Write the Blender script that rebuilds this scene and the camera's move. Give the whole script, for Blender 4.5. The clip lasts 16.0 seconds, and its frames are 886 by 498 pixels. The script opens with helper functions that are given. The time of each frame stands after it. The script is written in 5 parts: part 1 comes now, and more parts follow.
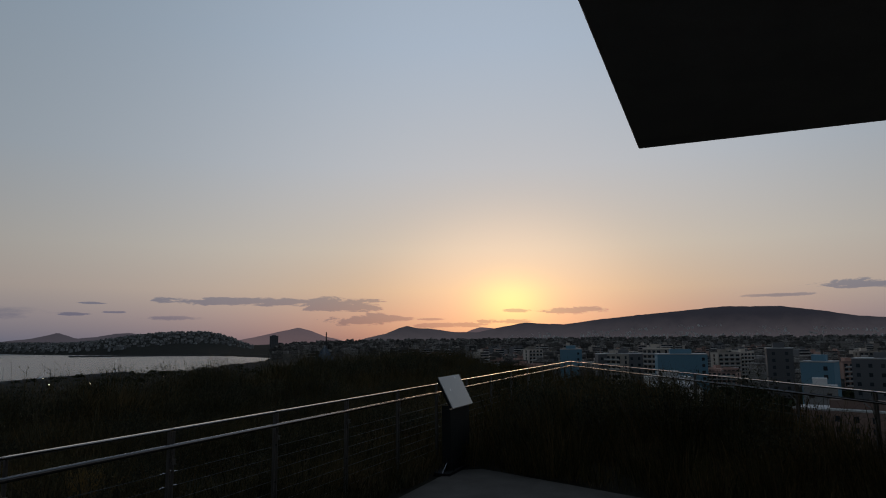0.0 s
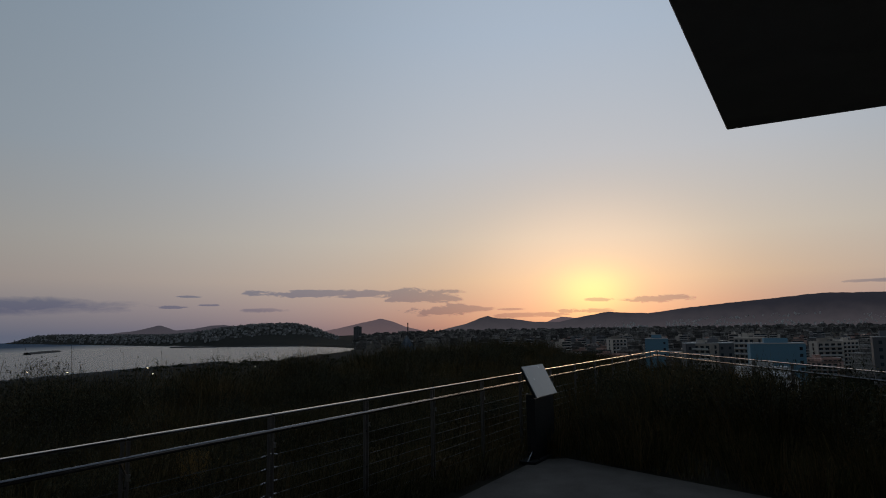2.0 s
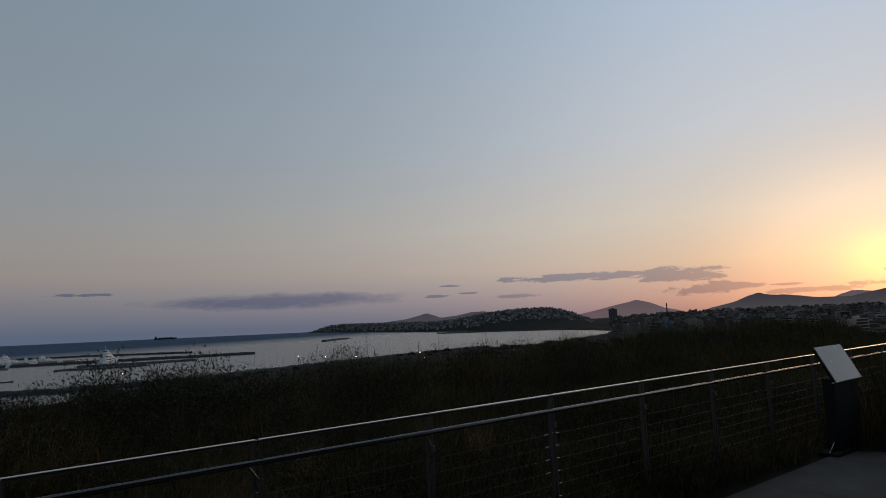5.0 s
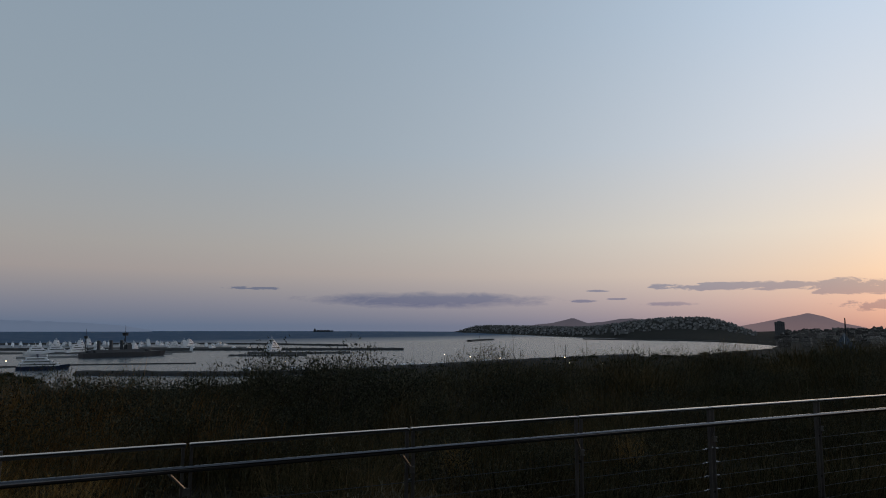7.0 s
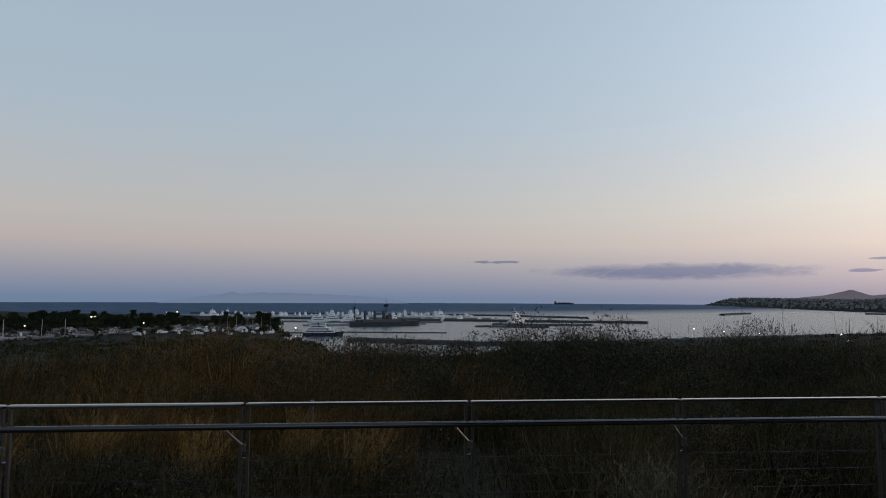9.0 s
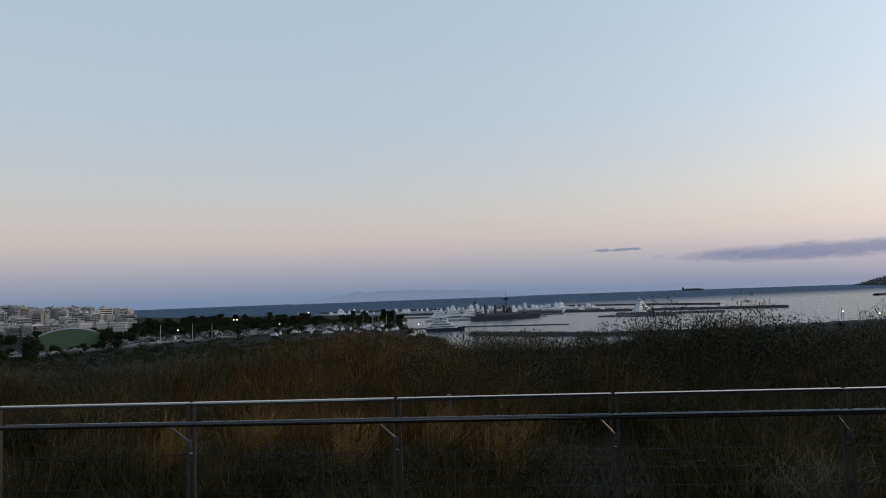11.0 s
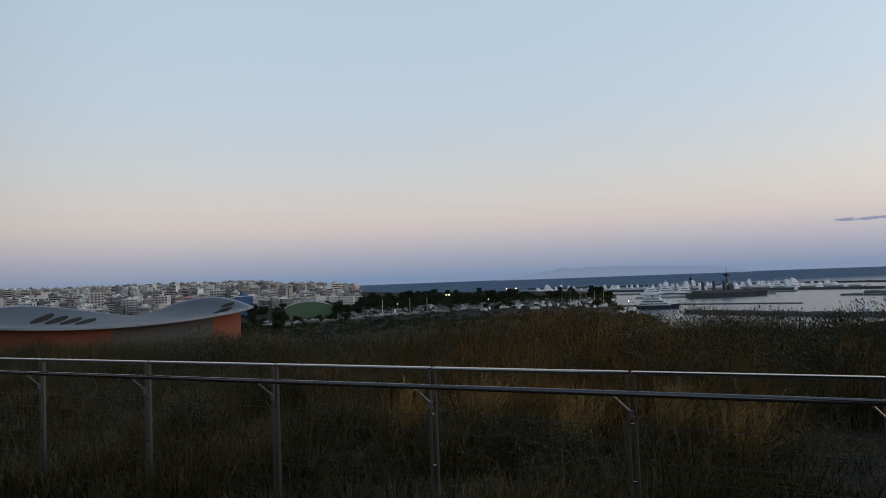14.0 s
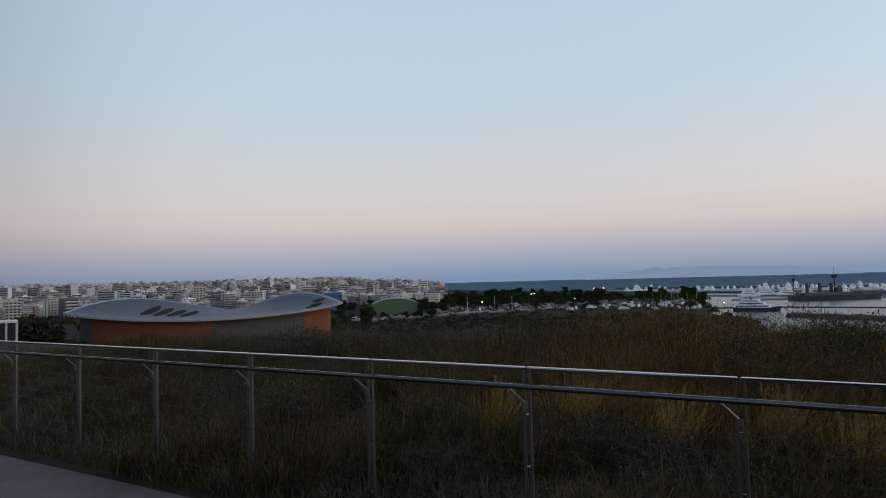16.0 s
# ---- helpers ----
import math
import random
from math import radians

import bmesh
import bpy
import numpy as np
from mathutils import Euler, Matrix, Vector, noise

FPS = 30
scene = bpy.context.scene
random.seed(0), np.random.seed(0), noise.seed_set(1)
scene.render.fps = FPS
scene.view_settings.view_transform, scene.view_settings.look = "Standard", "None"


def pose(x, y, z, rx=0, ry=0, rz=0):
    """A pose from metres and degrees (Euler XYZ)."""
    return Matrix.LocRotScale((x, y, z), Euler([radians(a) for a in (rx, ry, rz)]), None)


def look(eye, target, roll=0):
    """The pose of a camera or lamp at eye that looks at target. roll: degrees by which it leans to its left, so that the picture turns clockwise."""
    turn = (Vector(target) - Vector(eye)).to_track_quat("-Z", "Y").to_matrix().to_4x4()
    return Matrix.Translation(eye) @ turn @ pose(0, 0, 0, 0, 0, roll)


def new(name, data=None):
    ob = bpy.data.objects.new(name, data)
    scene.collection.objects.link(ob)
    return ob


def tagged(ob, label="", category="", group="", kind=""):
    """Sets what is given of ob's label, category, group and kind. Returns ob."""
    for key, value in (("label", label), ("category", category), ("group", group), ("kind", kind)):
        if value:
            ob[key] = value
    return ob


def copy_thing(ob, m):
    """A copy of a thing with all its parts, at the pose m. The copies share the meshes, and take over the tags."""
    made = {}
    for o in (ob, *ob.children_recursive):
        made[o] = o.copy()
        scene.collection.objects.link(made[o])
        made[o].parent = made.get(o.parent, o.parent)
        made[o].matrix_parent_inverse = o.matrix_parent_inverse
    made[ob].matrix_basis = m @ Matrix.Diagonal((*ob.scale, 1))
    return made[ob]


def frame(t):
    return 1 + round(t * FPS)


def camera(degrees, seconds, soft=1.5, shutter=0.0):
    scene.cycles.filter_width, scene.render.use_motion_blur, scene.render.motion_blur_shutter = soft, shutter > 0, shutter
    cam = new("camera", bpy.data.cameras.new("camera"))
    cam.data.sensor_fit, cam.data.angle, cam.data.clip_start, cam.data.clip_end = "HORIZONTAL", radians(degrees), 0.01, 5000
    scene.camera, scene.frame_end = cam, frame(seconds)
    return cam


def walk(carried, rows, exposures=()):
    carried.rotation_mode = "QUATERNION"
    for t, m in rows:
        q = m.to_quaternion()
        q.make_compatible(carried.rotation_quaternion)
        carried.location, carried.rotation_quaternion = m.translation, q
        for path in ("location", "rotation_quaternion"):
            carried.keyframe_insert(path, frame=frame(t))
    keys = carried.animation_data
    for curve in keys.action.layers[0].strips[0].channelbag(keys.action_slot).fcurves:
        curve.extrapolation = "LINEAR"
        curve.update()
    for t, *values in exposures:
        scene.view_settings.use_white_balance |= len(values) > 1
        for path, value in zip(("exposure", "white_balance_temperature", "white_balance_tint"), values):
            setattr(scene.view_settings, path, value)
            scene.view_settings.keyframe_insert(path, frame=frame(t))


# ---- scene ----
# ---- camera ----
cam = camera(68.49, 16.0, soft=1.0)
PATH = [
    (0.0, 0.362, 0.025, 1.720, 97.90, 0.54, -67.52),
    (0.5, 0.340, 0.025, 1.721, 97.88, 0.74, -67.75),
    (1.0, 0.328, 0.038, 1.715, 97.96, 1.11, -65.47),
    (1.5, 0.315, 0.031, 1.718, 97.82, 0.77, -62.96),
    (2.0, 0.290, 0.026, 1.716, 97.13, 0.85, -60.51),
    (2.5, 0.272, 0.030, 1.711, 97.56, 0.69, -57.89),
    (3.0, 0.252, 0.028, 1.714, 97.25, 0.46, -55.06),
    (3.5, 0.232, 0.036, 1.715, 97.29, 0.94, -51.07),
    (4.0, 0.191, 0.037, 1.721, 97.29, 1.72, -45.15),
    (4.5, 0.153, 0.035, 1.720, 96.70, 1.24, -41.40),
    (4.7, 0.135, 0.047, 1.721, 96.49, 1.81, -40.20),
    (6.8, 0.115, 0.088, 1.693, 96.74, -0.14, -27.77),
    (7.0, 0.100, 0.086, 1.692, 96.77, -0.20, -25.91),
    (7.5, 0.060, 0.071, 1.688, 96.44, 0.60, -18.33),
    (8.0, 0.021, 0.060, 1.683, 95.01, 0.37, -12.66),
    (8.5, -0.017, 0.050, 1.678, 94.78, -0.72, -10.87),
    (9.0, -0.056, 0.042, 1.671, 94.29, -0.26, -5.08),
    (9.2, -0.054, 0.027, 1.669, 93.97, 0.44, -2.89),
    (11.3, -0.178, -0.048, 1.687, 93.85, 1.68, 7.60),
    (11.5, -0.189, -0.056, 1.680, 93.76, 1.40, 9.41),
    (12.0, -0.216, -0.055, 1.675, 92.43, 1.72, 11.72),
    (12.5, -0.234, -0.049, 1.674, 92.94, 2.05, 15.60),
    (13.0, -0.252, -0.062, 1.671, 92.80, 1.89, 18.79),
    (13.5, -0.271, -0.072, 1.670, 92.71, 2.23, 20.74),
    (14.0, -0.287, -0.084, 1.666, 92.47, 2.20, 23.38),
    (14.5, -0.304, -0.095, 1.661, 92.17, 1.05, 25.07),
    (15.0, -0.318, -0.109, 1.656, 91.81, 0.61, 26.51),
    (15.5, -0.330, -0.115, 1.658, 91.58, 1.94, 29.19),
    (16.0, -0.356, -0.080, 1.667, 92.55, 1.60, 30.84),
]
EXPOSURES = [(0.0, -0.88), (3.5, -0.78), (4.7, -0.68), (7.0, -0.30), (9.0, 0.19), (12.5, 0.46), (14.5, 0.55), (16.0, 0.58)]
walk(cam, [(r[0], pose(*r[1:])) for r in PATH], EXPOSURES)

# ---- sky ----
SUN_AZ, SUN_EL = -73.5, 2.0            # degrees, positive to the left of +y


def heading(az, el=0.0):
    a, e = radians(az), radians(el)
    return Vector((-math.sin(a) * math.cos(e), math.cos(a) * math.cos(e), math.sin(e)))


def spot(az, dist, z=0.0):
    a = radians(az)
    return Vector((-math.sin(a) * dist, math.cos(a) * dist, z))


class Nodes:
    """Short hand for building a node tree."""

    def __init__(self, tree):
        self.tree = tree
        tree.nodes.clear()

    def add(self, kind, **inputs):
        n = self.tree.nodes.new(kind)
        for k, v in inputs.items():
            self.put(n, k.replace("_", " "), v)
        return n

    def put(self, n, key, v):
        sock = n.inputs[key] if not key.isdigit() else n.inputs[int(key)]
        if isinstance(v, bpy.types.NodeSocket):
            self.tree.links.new(v, sock)
        else:
            sock.default_value = v

    def math(self, op, a, b=0.0, c=0.0, clamp=False):
        n = self.tree.nodes.new("ShaderNodeMath")
        n.operation, n.use_clamp = op, clamp
        for i, v in enumerate((a, b, c)):
            self.put(n, str(i), v)
        return n.outputs[0]

    def mix(self, fac, a, b, blend="MIX"):
        n = self.tree.nodes.new("ShaderNodeMix")
        n.data_type, n.blend_type, n.clamp_factor = "RGBA", blend, True
        for i, v in ((0, fac), (6, a), (7, b)):
            if isinstance(v, bpy.types.NodeSocket):
                self.tree.links.new(v, n.inputs[i])
            else:
                n.inputs[i].default_value = (*v, 1) if isinstance(v, tuple) and len(v) == 3 else v
        return n.outputs[2]

    def ramp(self, fac, stops, smooth=False):
        n = self.tree.nodes.new("ShaderNodeValToRGB")
        r = n.color_ramp
        r.interpolation = "EASE" if smooth else "LINEAR"
        while len(r.elements) < len(stops):
            r.elements.new(0.5)
        for e, (p, c) in zip(r.elements, stops):
            e.position = p
            e.color = (*c, 1) if isinstance(c, tuple) else (c, c, c, 1)
        self.tree.links.new(fac, n.inputs[0])
        return n.outputs[0]

    def noise(self, vec, scale, detail=3.0, rough=0.55, distort=0.0):
        n = self.add("ShaderNodeTexNoise", Vector=vec, Scale=scale, Detail=detail, Roughness=rough, Distortion=distort)
        return n.outputs["Fac"]


world = bpy.data.worlds.new("dusk_sky")
world.use_nodes = True
scene.world = world
N = Nodes(world.node_tree)
gen = N.add("ShaderNodeTexCoord").outputs["Generated"]
sep = N.add("ShaderNodeSeparateXYZ", Vector=gen)
X, Y, Z = sep.outputs
el = N.math("MULTIPLY", N.math("ARCSINE", Z), 57.2958)
az = N.math("MULTIPLY", N.math("ARCTAN2", N.math("MULTIPLY", X, -1.0), Y), 57.2958)
up = N.math("DIVIDE", el, 60.0, clamp=True)
away = N.ramp(up, [(0.0, (0.155, 0.225, 0.345)), (0.03, (0.27, 0.295, 0.385)), (0.075, (0.475, 0.42, 0.42)), (0.11, (0.495, 0.465, 0.455)),
                   (0.15, (0.475, 0.482, 0.495)), (0.25, (0.41, 0.49, 0.565)), (0.5, (0.365, 0.465, 0.57)), (1.0, (0.27, 0.36, 0.48))])
toward = N.ramp(up, [(0.0, (0.36, 0.20, 0.17)), (0.035, (0.56, 0.33, 0.24)), (0.07, (0.66, 0.46, 0.30)),
                     (0.13, (0.66, 0.56, 0.44)), (0.25, (0.58, 0.59, 0.60)), (0.42, (0.48, 0.555, 0.64)), (1.0, (0.27, 0.34, 0.44))])
turn = N.math("SUBTRACT", az, SUN_AZ)
near_sun = N.math("EXPONENT", N.math("MULTIPLY", N.math("POWER", N.math("DIVIDE", turn, 41.0), 2.0), -1.0))
toward = N.mix(1.0, toward, (1.44, 1.48, 1.56), "MULTIPLY")
beside = N.ramp(up, [(0.0, (0.275, 0.27, 0.345)), (0.035, (0.54, 0.46, 0.475)), (0.07, (0.77, 0.645, 0.57)), (0.13, (0.83, 0.765, 0.68)),
                     (0.25, (0.68, 0.73, 0.785)), (0.42, (0.55, 0.655, 0.765)), (1.0, (0.30, 0.40, 0.52))])
away = N.mix(1.0, away, (0.82, 0.83, 0.84), "MULTIPLY")
beside = N.mix(1.0, beside, (1.09, 1.11, 1.16), "MULTIPLY")
sky = N.mix(near_sun, away, beside)
close = N.math("EXPONENT", N.math("MULTIPLY", N.math("POWER", N.math("DIVIDE", turn, 20.0), 2.0), -1.0))
sky = N.mix(close, sky, toward)
# the glow round the sun that has gone behind the ridge
dx = N.math("POWER", N.math("DIVIDE", turn, 10.0), 2.0)
dy = N.math("POWER", N.math("DIVIDE", N.math("SUBTRACT", el, 4.2), 6.4), 2.0)
glow = N.math("EXPONENT", N.math("MULTIPLY", N.math("POWER", N.math("ADD", dx, dy), 1.4), -1.0))
sky = N.mix(glow, sky, (0.42, 0.29, 0.20), "ADD")
dx = N.math("POWER", N.math("DIVIDE", turn, 3.1), 2.0)
dy = N.math("POWER", N.math("DIVIDE", N.math("SUBTRACT", el, 3.2), 2.0), 2.0)
core = N.math("EXPONENT", N.math("MULTIPLY", N.math("ADD", dx, dy), -1.0))
sky = N.mix(core, sky, (0.75, 0.58, 0.06), "ADD")
# the unseen eastern sky, opposite the sunset: earth's shadow, deepened to dim inland facades
east_dim = N.math("POWER", N.math("DIVIDE", N.math("SUBTRACT", N.math("ABSOLUTE", N.math("SUBTRACT", az, SUN_AZ)), 180.0), 42.0), 2.0)
east_dim = N.math("EXPONENT", N.math("MULTIPLY", N.math("MULTIPLY", east_dim, east_dim), -1.0))
sky = N.mix(N.math("MULTIPLY", east_dim, 0.78), sky, (0.05, 0.07, 0.11))
# long flat evening clouds: heading, height, half width, half height, depth
CLOUDS = [(-24.6, 2.25, 11.5, 0.78, 0.62), (-50.5, 3.3, 6.0, 0.36, 1.1), (-58.6, 3.05, 4.2, 0.62, 1.2), (-61, 1.8, 4.0, 0.5, 0.75),
          (-67.5, 1.2, 3.8, 0.24, 1.0), (-66.4, 1.75, 1.2, 0.1, 0.8), (-78.5, 2.35, 2.9, 0.32, 1.3), (-72.9, 1.5, 2.1, 0.26, 1.3),
          (-73.9, 2.4, 1.3, 0.2, 1.3), (-100.0, 3.9, 3.4, 0.4, 0.6), (-39.2, 3.05, 1.0, 0.09, 0.8), (-38.3, 2.2, 1.3, 0.13, 0.8),
          (-40.6, 2.35, 1.0, 0.1, 0.8), (-9.7, 3.15, 2.4, 0.15, 0.7), (-95.0, 3.2, 3.0, 0.15, 0.4), (-44.5, 1.9, 2.5, 0.2, 0.35)]
vec = N.add("ShaderNodeCombineXYZ", X=N.math("MULTIPLY", az, 0.28), Y=el, Z=0.0).outputs[0]
wob = N.math("SUBTRACT", N.noise(vec, 1.3, 8.0, 0.68, 0.6), 0.5)
total = None
for ca, ce, wa, we, depth in CLOUDS:
    a = N.math("POWER", N.math("DIVIDE", N.math("SUBTRACT", az, ca), wa), 2.0)
    b = N.math("POWER", N.math("DIVIDE", N.math("SUBTRACT", el, ce), we), 2.0)
    m = N.math("SUBTRACT", 1.0, N.math("ADD", a, b))
    m = N.math("MULTIPLY", N.math("ADD", m, N.math("MULTIPLY", wob, 5.5 if we < 0.7 else 1.8)), 2.6 if we < 0.7 else 1.2, clamp=True)
    # fades out well past its own outline
    m = N.math("MULTIPLY", m, N.math("MULTIPLY", N.math("SUBTRACT", 2.4, N.math("ADD", a, b)), depth, clamp=True), clamp=True)
    total = m if total is None else N.math("MAXIMUM", total, m)
sky = N.mix(N.math("MULTIPLY", total, 0.9), sky, N.mix(1.0, sky, (0.37, 0.49, 0.73), "MULTIPLY"))
dusk = N.tree.nodes.new("ShaderNodeTexSky")
dusk.sky_type, dusk.sun_disc, dusk.sun_elevation, dusk.sun_rotation = "NISHITA", False, radians(SUN_EL), radians(-SUN_AZ)
dusk_back = N.add("ShaderNodeBackground", Color=dusk.outputs[0], Strength=0.02)
back = N.add("ShaderNodeBackground", Color=sky, Strength=1.0)
both = N.add("ShaderNodeAddShader")
N.tree.links.new(back.outputs[0], both.inputs[0])
N.tree.links.new(dusk_back.outputs[0], both.inputs[1])
N.tree.links.new(both.outputs[0], N.add("ShaderNodeOutputWorld").inputs["Surface"])

# the last light over the ridge, wide and weak
sun = new("sun", bpy.data.lights.new("sun", "SUN"))
sun.data.energy, sun.data.angle, sun.data.color = 0.12, radians(14), (1.0, 0.62, 0.35)
sun.matrix_world = look(heading(SUN_AZ, 6) * 100, (0, 0, 0))

# ---- materials ----
def material(name, color, rough=0.7, metal=0.0, vary=0.25, scale=3.0, bump=0.15, bump_scale=40.0, per_object=0.0, coat=0.0, spec=0.5):
    """A surface with stains at a large scale, grain at a fine one, and relief."""
    mat = bpy.data.materials.new(name)
    mat.use_nodes = True
    n = Nodes(mat.node_tree)
    pos = n.add("ShaderNodeTexCoord").outputs["Object"]
    big = n.noise(pos, scale, 4.0, 0.6, 0.3)
    fine = n.noise(pos, bump_scale, 3.0)
    v = n.math("ADD", n.math("MULTIPLY", n.math("SUBTRACT", big, 0.5), 2.0 * vary), n.math("MULTIPLY", n.math("SUBTRACT", fine, 0.5), vary))
    if per_object:
        rnd = n.add("ShaderNodeObjectInfo").outputs["Random"]
        v = n.math("ADD", v, n.math("MULTIPLY", n.math("SUBTRACT", rnd, 0.5), 2.0 * per_object))
    shade = n.add("ShaderNodeHueSaturation", Value=n.math("ADD", v, 1.0), Color=(*color, 1)).outputs[0]
    bsdf = n.add("ShaderNodeBsdfPrincipled", Base_Color=shade, Metallic=metal, Coat_Weight=coat)
    n.put(bsdf, "Specular IOR Level", spec)
    n.put(bsdf, "Roughness", n.math("ADD", n.math("MULTIPLY", n.math("SUBTRACT", big, 0.5), 0.2), rough, clamp=True))
    if bump:
        b = n.add("ShaderNodeBump", Strength=bump, Distance=0.01, Height=fine)
        n.put(bsdf, "Normal", b.outputs[0])
    n.tree.links.new(bsdf.outputs[0], n.add("ShaderNodeOutputMaterial").inputs["Surface"])
    return mat


def island_material(name, stops, rough=0.8, spec=0.3):
    """Many small pieces, each with its own tone out of a row of tones."""
    mat = bpy.data.materials.new(name)
    mat.use_nodes = True
    n = Nodes(mat.node_tree)
    rnd = n.add("ShaderNodeNewGeometry").outputs["Random Per Island"]
    pos = n.add("ShaderNodeTexCoord").outputs["Object"]
    patch = n.noise(pos, 0.7, 3.0)
    fac = n.math("ADD", n.math("MULTIPLY", rnd, 0.5), n.math("SUBTRACT", n.math("MULTIPLY", patch, 0.9), 0.15), clamp=True)
    col = n.ramp(fac, stops)
    bsdf = n.add("ShaderNodeBsdfPrincipled", Base_Color=col, Roughness=rough)
    n.put(bsdf, "Specular IOR Level", spec)
    n.tree.links.new(bsdf.outputs[0], n.add("ShaderNodeOutputMaterial").inputs["Surface"])
    return mat


def glow_material(name, color, strength):
    mat = bpy.data.materials.new(name)
    mat.use_nodes = True
    n = Nodes(mat.node_tree)
    e = n.add("ShaderNodeEmission", Color=(*color, 1), Strength=strength)
    n.tree.links.new(e.outputs[0], n.add("ShaderNodeOutputMaterial").inputs["Surface"])
    return mat


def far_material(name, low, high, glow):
    """Mountains far behind all else, their evening haze painted as glow, paler towards the foot."""
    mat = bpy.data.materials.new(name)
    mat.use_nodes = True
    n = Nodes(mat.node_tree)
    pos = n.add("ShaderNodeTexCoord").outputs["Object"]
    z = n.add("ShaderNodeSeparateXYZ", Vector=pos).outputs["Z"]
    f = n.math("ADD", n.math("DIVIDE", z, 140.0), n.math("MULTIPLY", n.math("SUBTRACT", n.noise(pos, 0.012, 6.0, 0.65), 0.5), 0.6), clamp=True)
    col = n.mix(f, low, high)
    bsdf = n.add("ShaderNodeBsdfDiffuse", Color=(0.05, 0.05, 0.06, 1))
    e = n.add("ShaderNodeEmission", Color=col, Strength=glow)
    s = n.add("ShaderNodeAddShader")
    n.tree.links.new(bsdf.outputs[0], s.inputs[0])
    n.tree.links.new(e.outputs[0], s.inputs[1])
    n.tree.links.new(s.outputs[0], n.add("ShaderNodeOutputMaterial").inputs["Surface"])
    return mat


def sea_material():
    mat = bpy.data.materials.new("sea_water")
    mat.use_nodes = True
    n = Nodes(mat.node_tree)
    pos = n.add("ShaderNodeTexCoord").outputs["Object"]
    sp = n.add("ShaderNodeSeparateXYZ", Vector=pos)
    # darker wave reflections offshore are painted: bluer base, weaker specular with distance
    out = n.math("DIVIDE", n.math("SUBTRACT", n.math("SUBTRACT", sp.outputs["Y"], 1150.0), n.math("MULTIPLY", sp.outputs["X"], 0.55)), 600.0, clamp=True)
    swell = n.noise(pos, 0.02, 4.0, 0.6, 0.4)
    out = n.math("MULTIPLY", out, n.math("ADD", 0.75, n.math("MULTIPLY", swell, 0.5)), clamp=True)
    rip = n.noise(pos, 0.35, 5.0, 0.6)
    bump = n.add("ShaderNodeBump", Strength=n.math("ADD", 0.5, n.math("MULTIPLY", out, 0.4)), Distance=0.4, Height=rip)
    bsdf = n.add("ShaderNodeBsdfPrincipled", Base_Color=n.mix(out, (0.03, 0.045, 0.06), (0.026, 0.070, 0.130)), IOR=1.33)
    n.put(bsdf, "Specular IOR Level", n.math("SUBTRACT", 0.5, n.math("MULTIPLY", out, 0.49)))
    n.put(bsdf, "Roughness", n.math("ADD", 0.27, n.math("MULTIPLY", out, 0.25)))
    n.put(bsdf, "Normal", bump.outputs[0])
    n.tree.links.new(bsdf.outputs[0], n.add("ShaderNodeOutputMaterial").inputs["Surface"])
    return mat


STEEL = material("satin_stainless_steel", (0.24, 0.235, 0.235), 0.10, 1.0, 0.05, 6.0, 0.03, 120.0)
HANDRAIL = material("dull_steel_handrail", (0.125, 0.122, 0.125), 0.16, 1.0, 0.06, 6.0, 0.03, 120.0)
POST_STEEL = material("weathered_steel", (0.105, 0.10, 0.095), 0.4, 0.6, 0.2, 5.0, 0.06, 90.0)
BRACKET = material("bright_bracket_steel", (0.17, 0.166, 0.16), 0.35, 0.7, 0.1, 6.0, 0.03, 120.0)
WIRE = material("steel_wire", (0.07, 0.07, 0.07), 0.4, 0.9, 0.1, 5.0, 0.0)
DARK_STEEL = material("dark_painted_steel", (0.012, 0.012, 0.0125), 0.7, 0.0, 0.2, 4.0, 0.05, 40.0, 0.0, 0.0, 0.2)
PANEL = material("pale_printed_panel", (0.20, 0.215, 0.23), 0.25, 0.0, 0.05, 5.0, 0.0, 60.0, 0.0, 0.4)
CANOPY = material("charcoal_soffit", (0.36, 0.345, 0.335), 0.75, 0.0, 0.2, 1.2, 0.05, 30.0, 0.0, 0.0, 0.2)
CONCRETE = material("pale_concrete_paving", (0.112, 0.097, 0.086), 0.95, 0.0, 0.5, 2.3, 0.9, 70.0, 0.0, 0.0, 0.1)
PLASTER = material("back_wall_plaster", (0.35, 0.34, 0.33), 0.85, 0.0, 0.12)
SOIL = material("dry_soil", (0.042, 0.036, 0.026), 0.95, 0.0, 0.4, 2.5, 0.5, 25.0, 0.0, 0.0, 0.05)
LAND = material("dark_ground", (0.030, 0.029, 0.025), 0.95, 0.0, 0.4, 0.02, 0.1, 0.4, 0.0, 0.0, 0.02)
SEA = sea_material()
GRASS = island_material("olive_grass", [(0.0, (0.0070, 0.0074, 0.0040)), (0.3, (0.026, 0.0255, 0.0105)), (0.55, (0.060, 0.048, 0.020)), (0.78, (0.112, 0.073, 0.031)), (1.0, (0.175, 0.118, 0.060))], 0.9, 0.05)
UNDERGROWTH = island_material("matted_undergrowth", [(0.0, (0.018, 0.018, 0.010)), (0.4, (0.045, 0.042, 0.022)), (0.75, (0.10, 0.082, 0.046)), (1.0, (0.20, 0.16, 0.10))], 0.9, 0.05)
RUST_GRASS = island_material("rust_grass", [(0.0, (0.034, 0.026, 0.010)), (0.4, (0.115, 0.066, 0.020)), (0.7, (0.22, 0.108, 0.032)), (1.0, (0.32, 0.18, 0.065))], 0.9, 0.05)
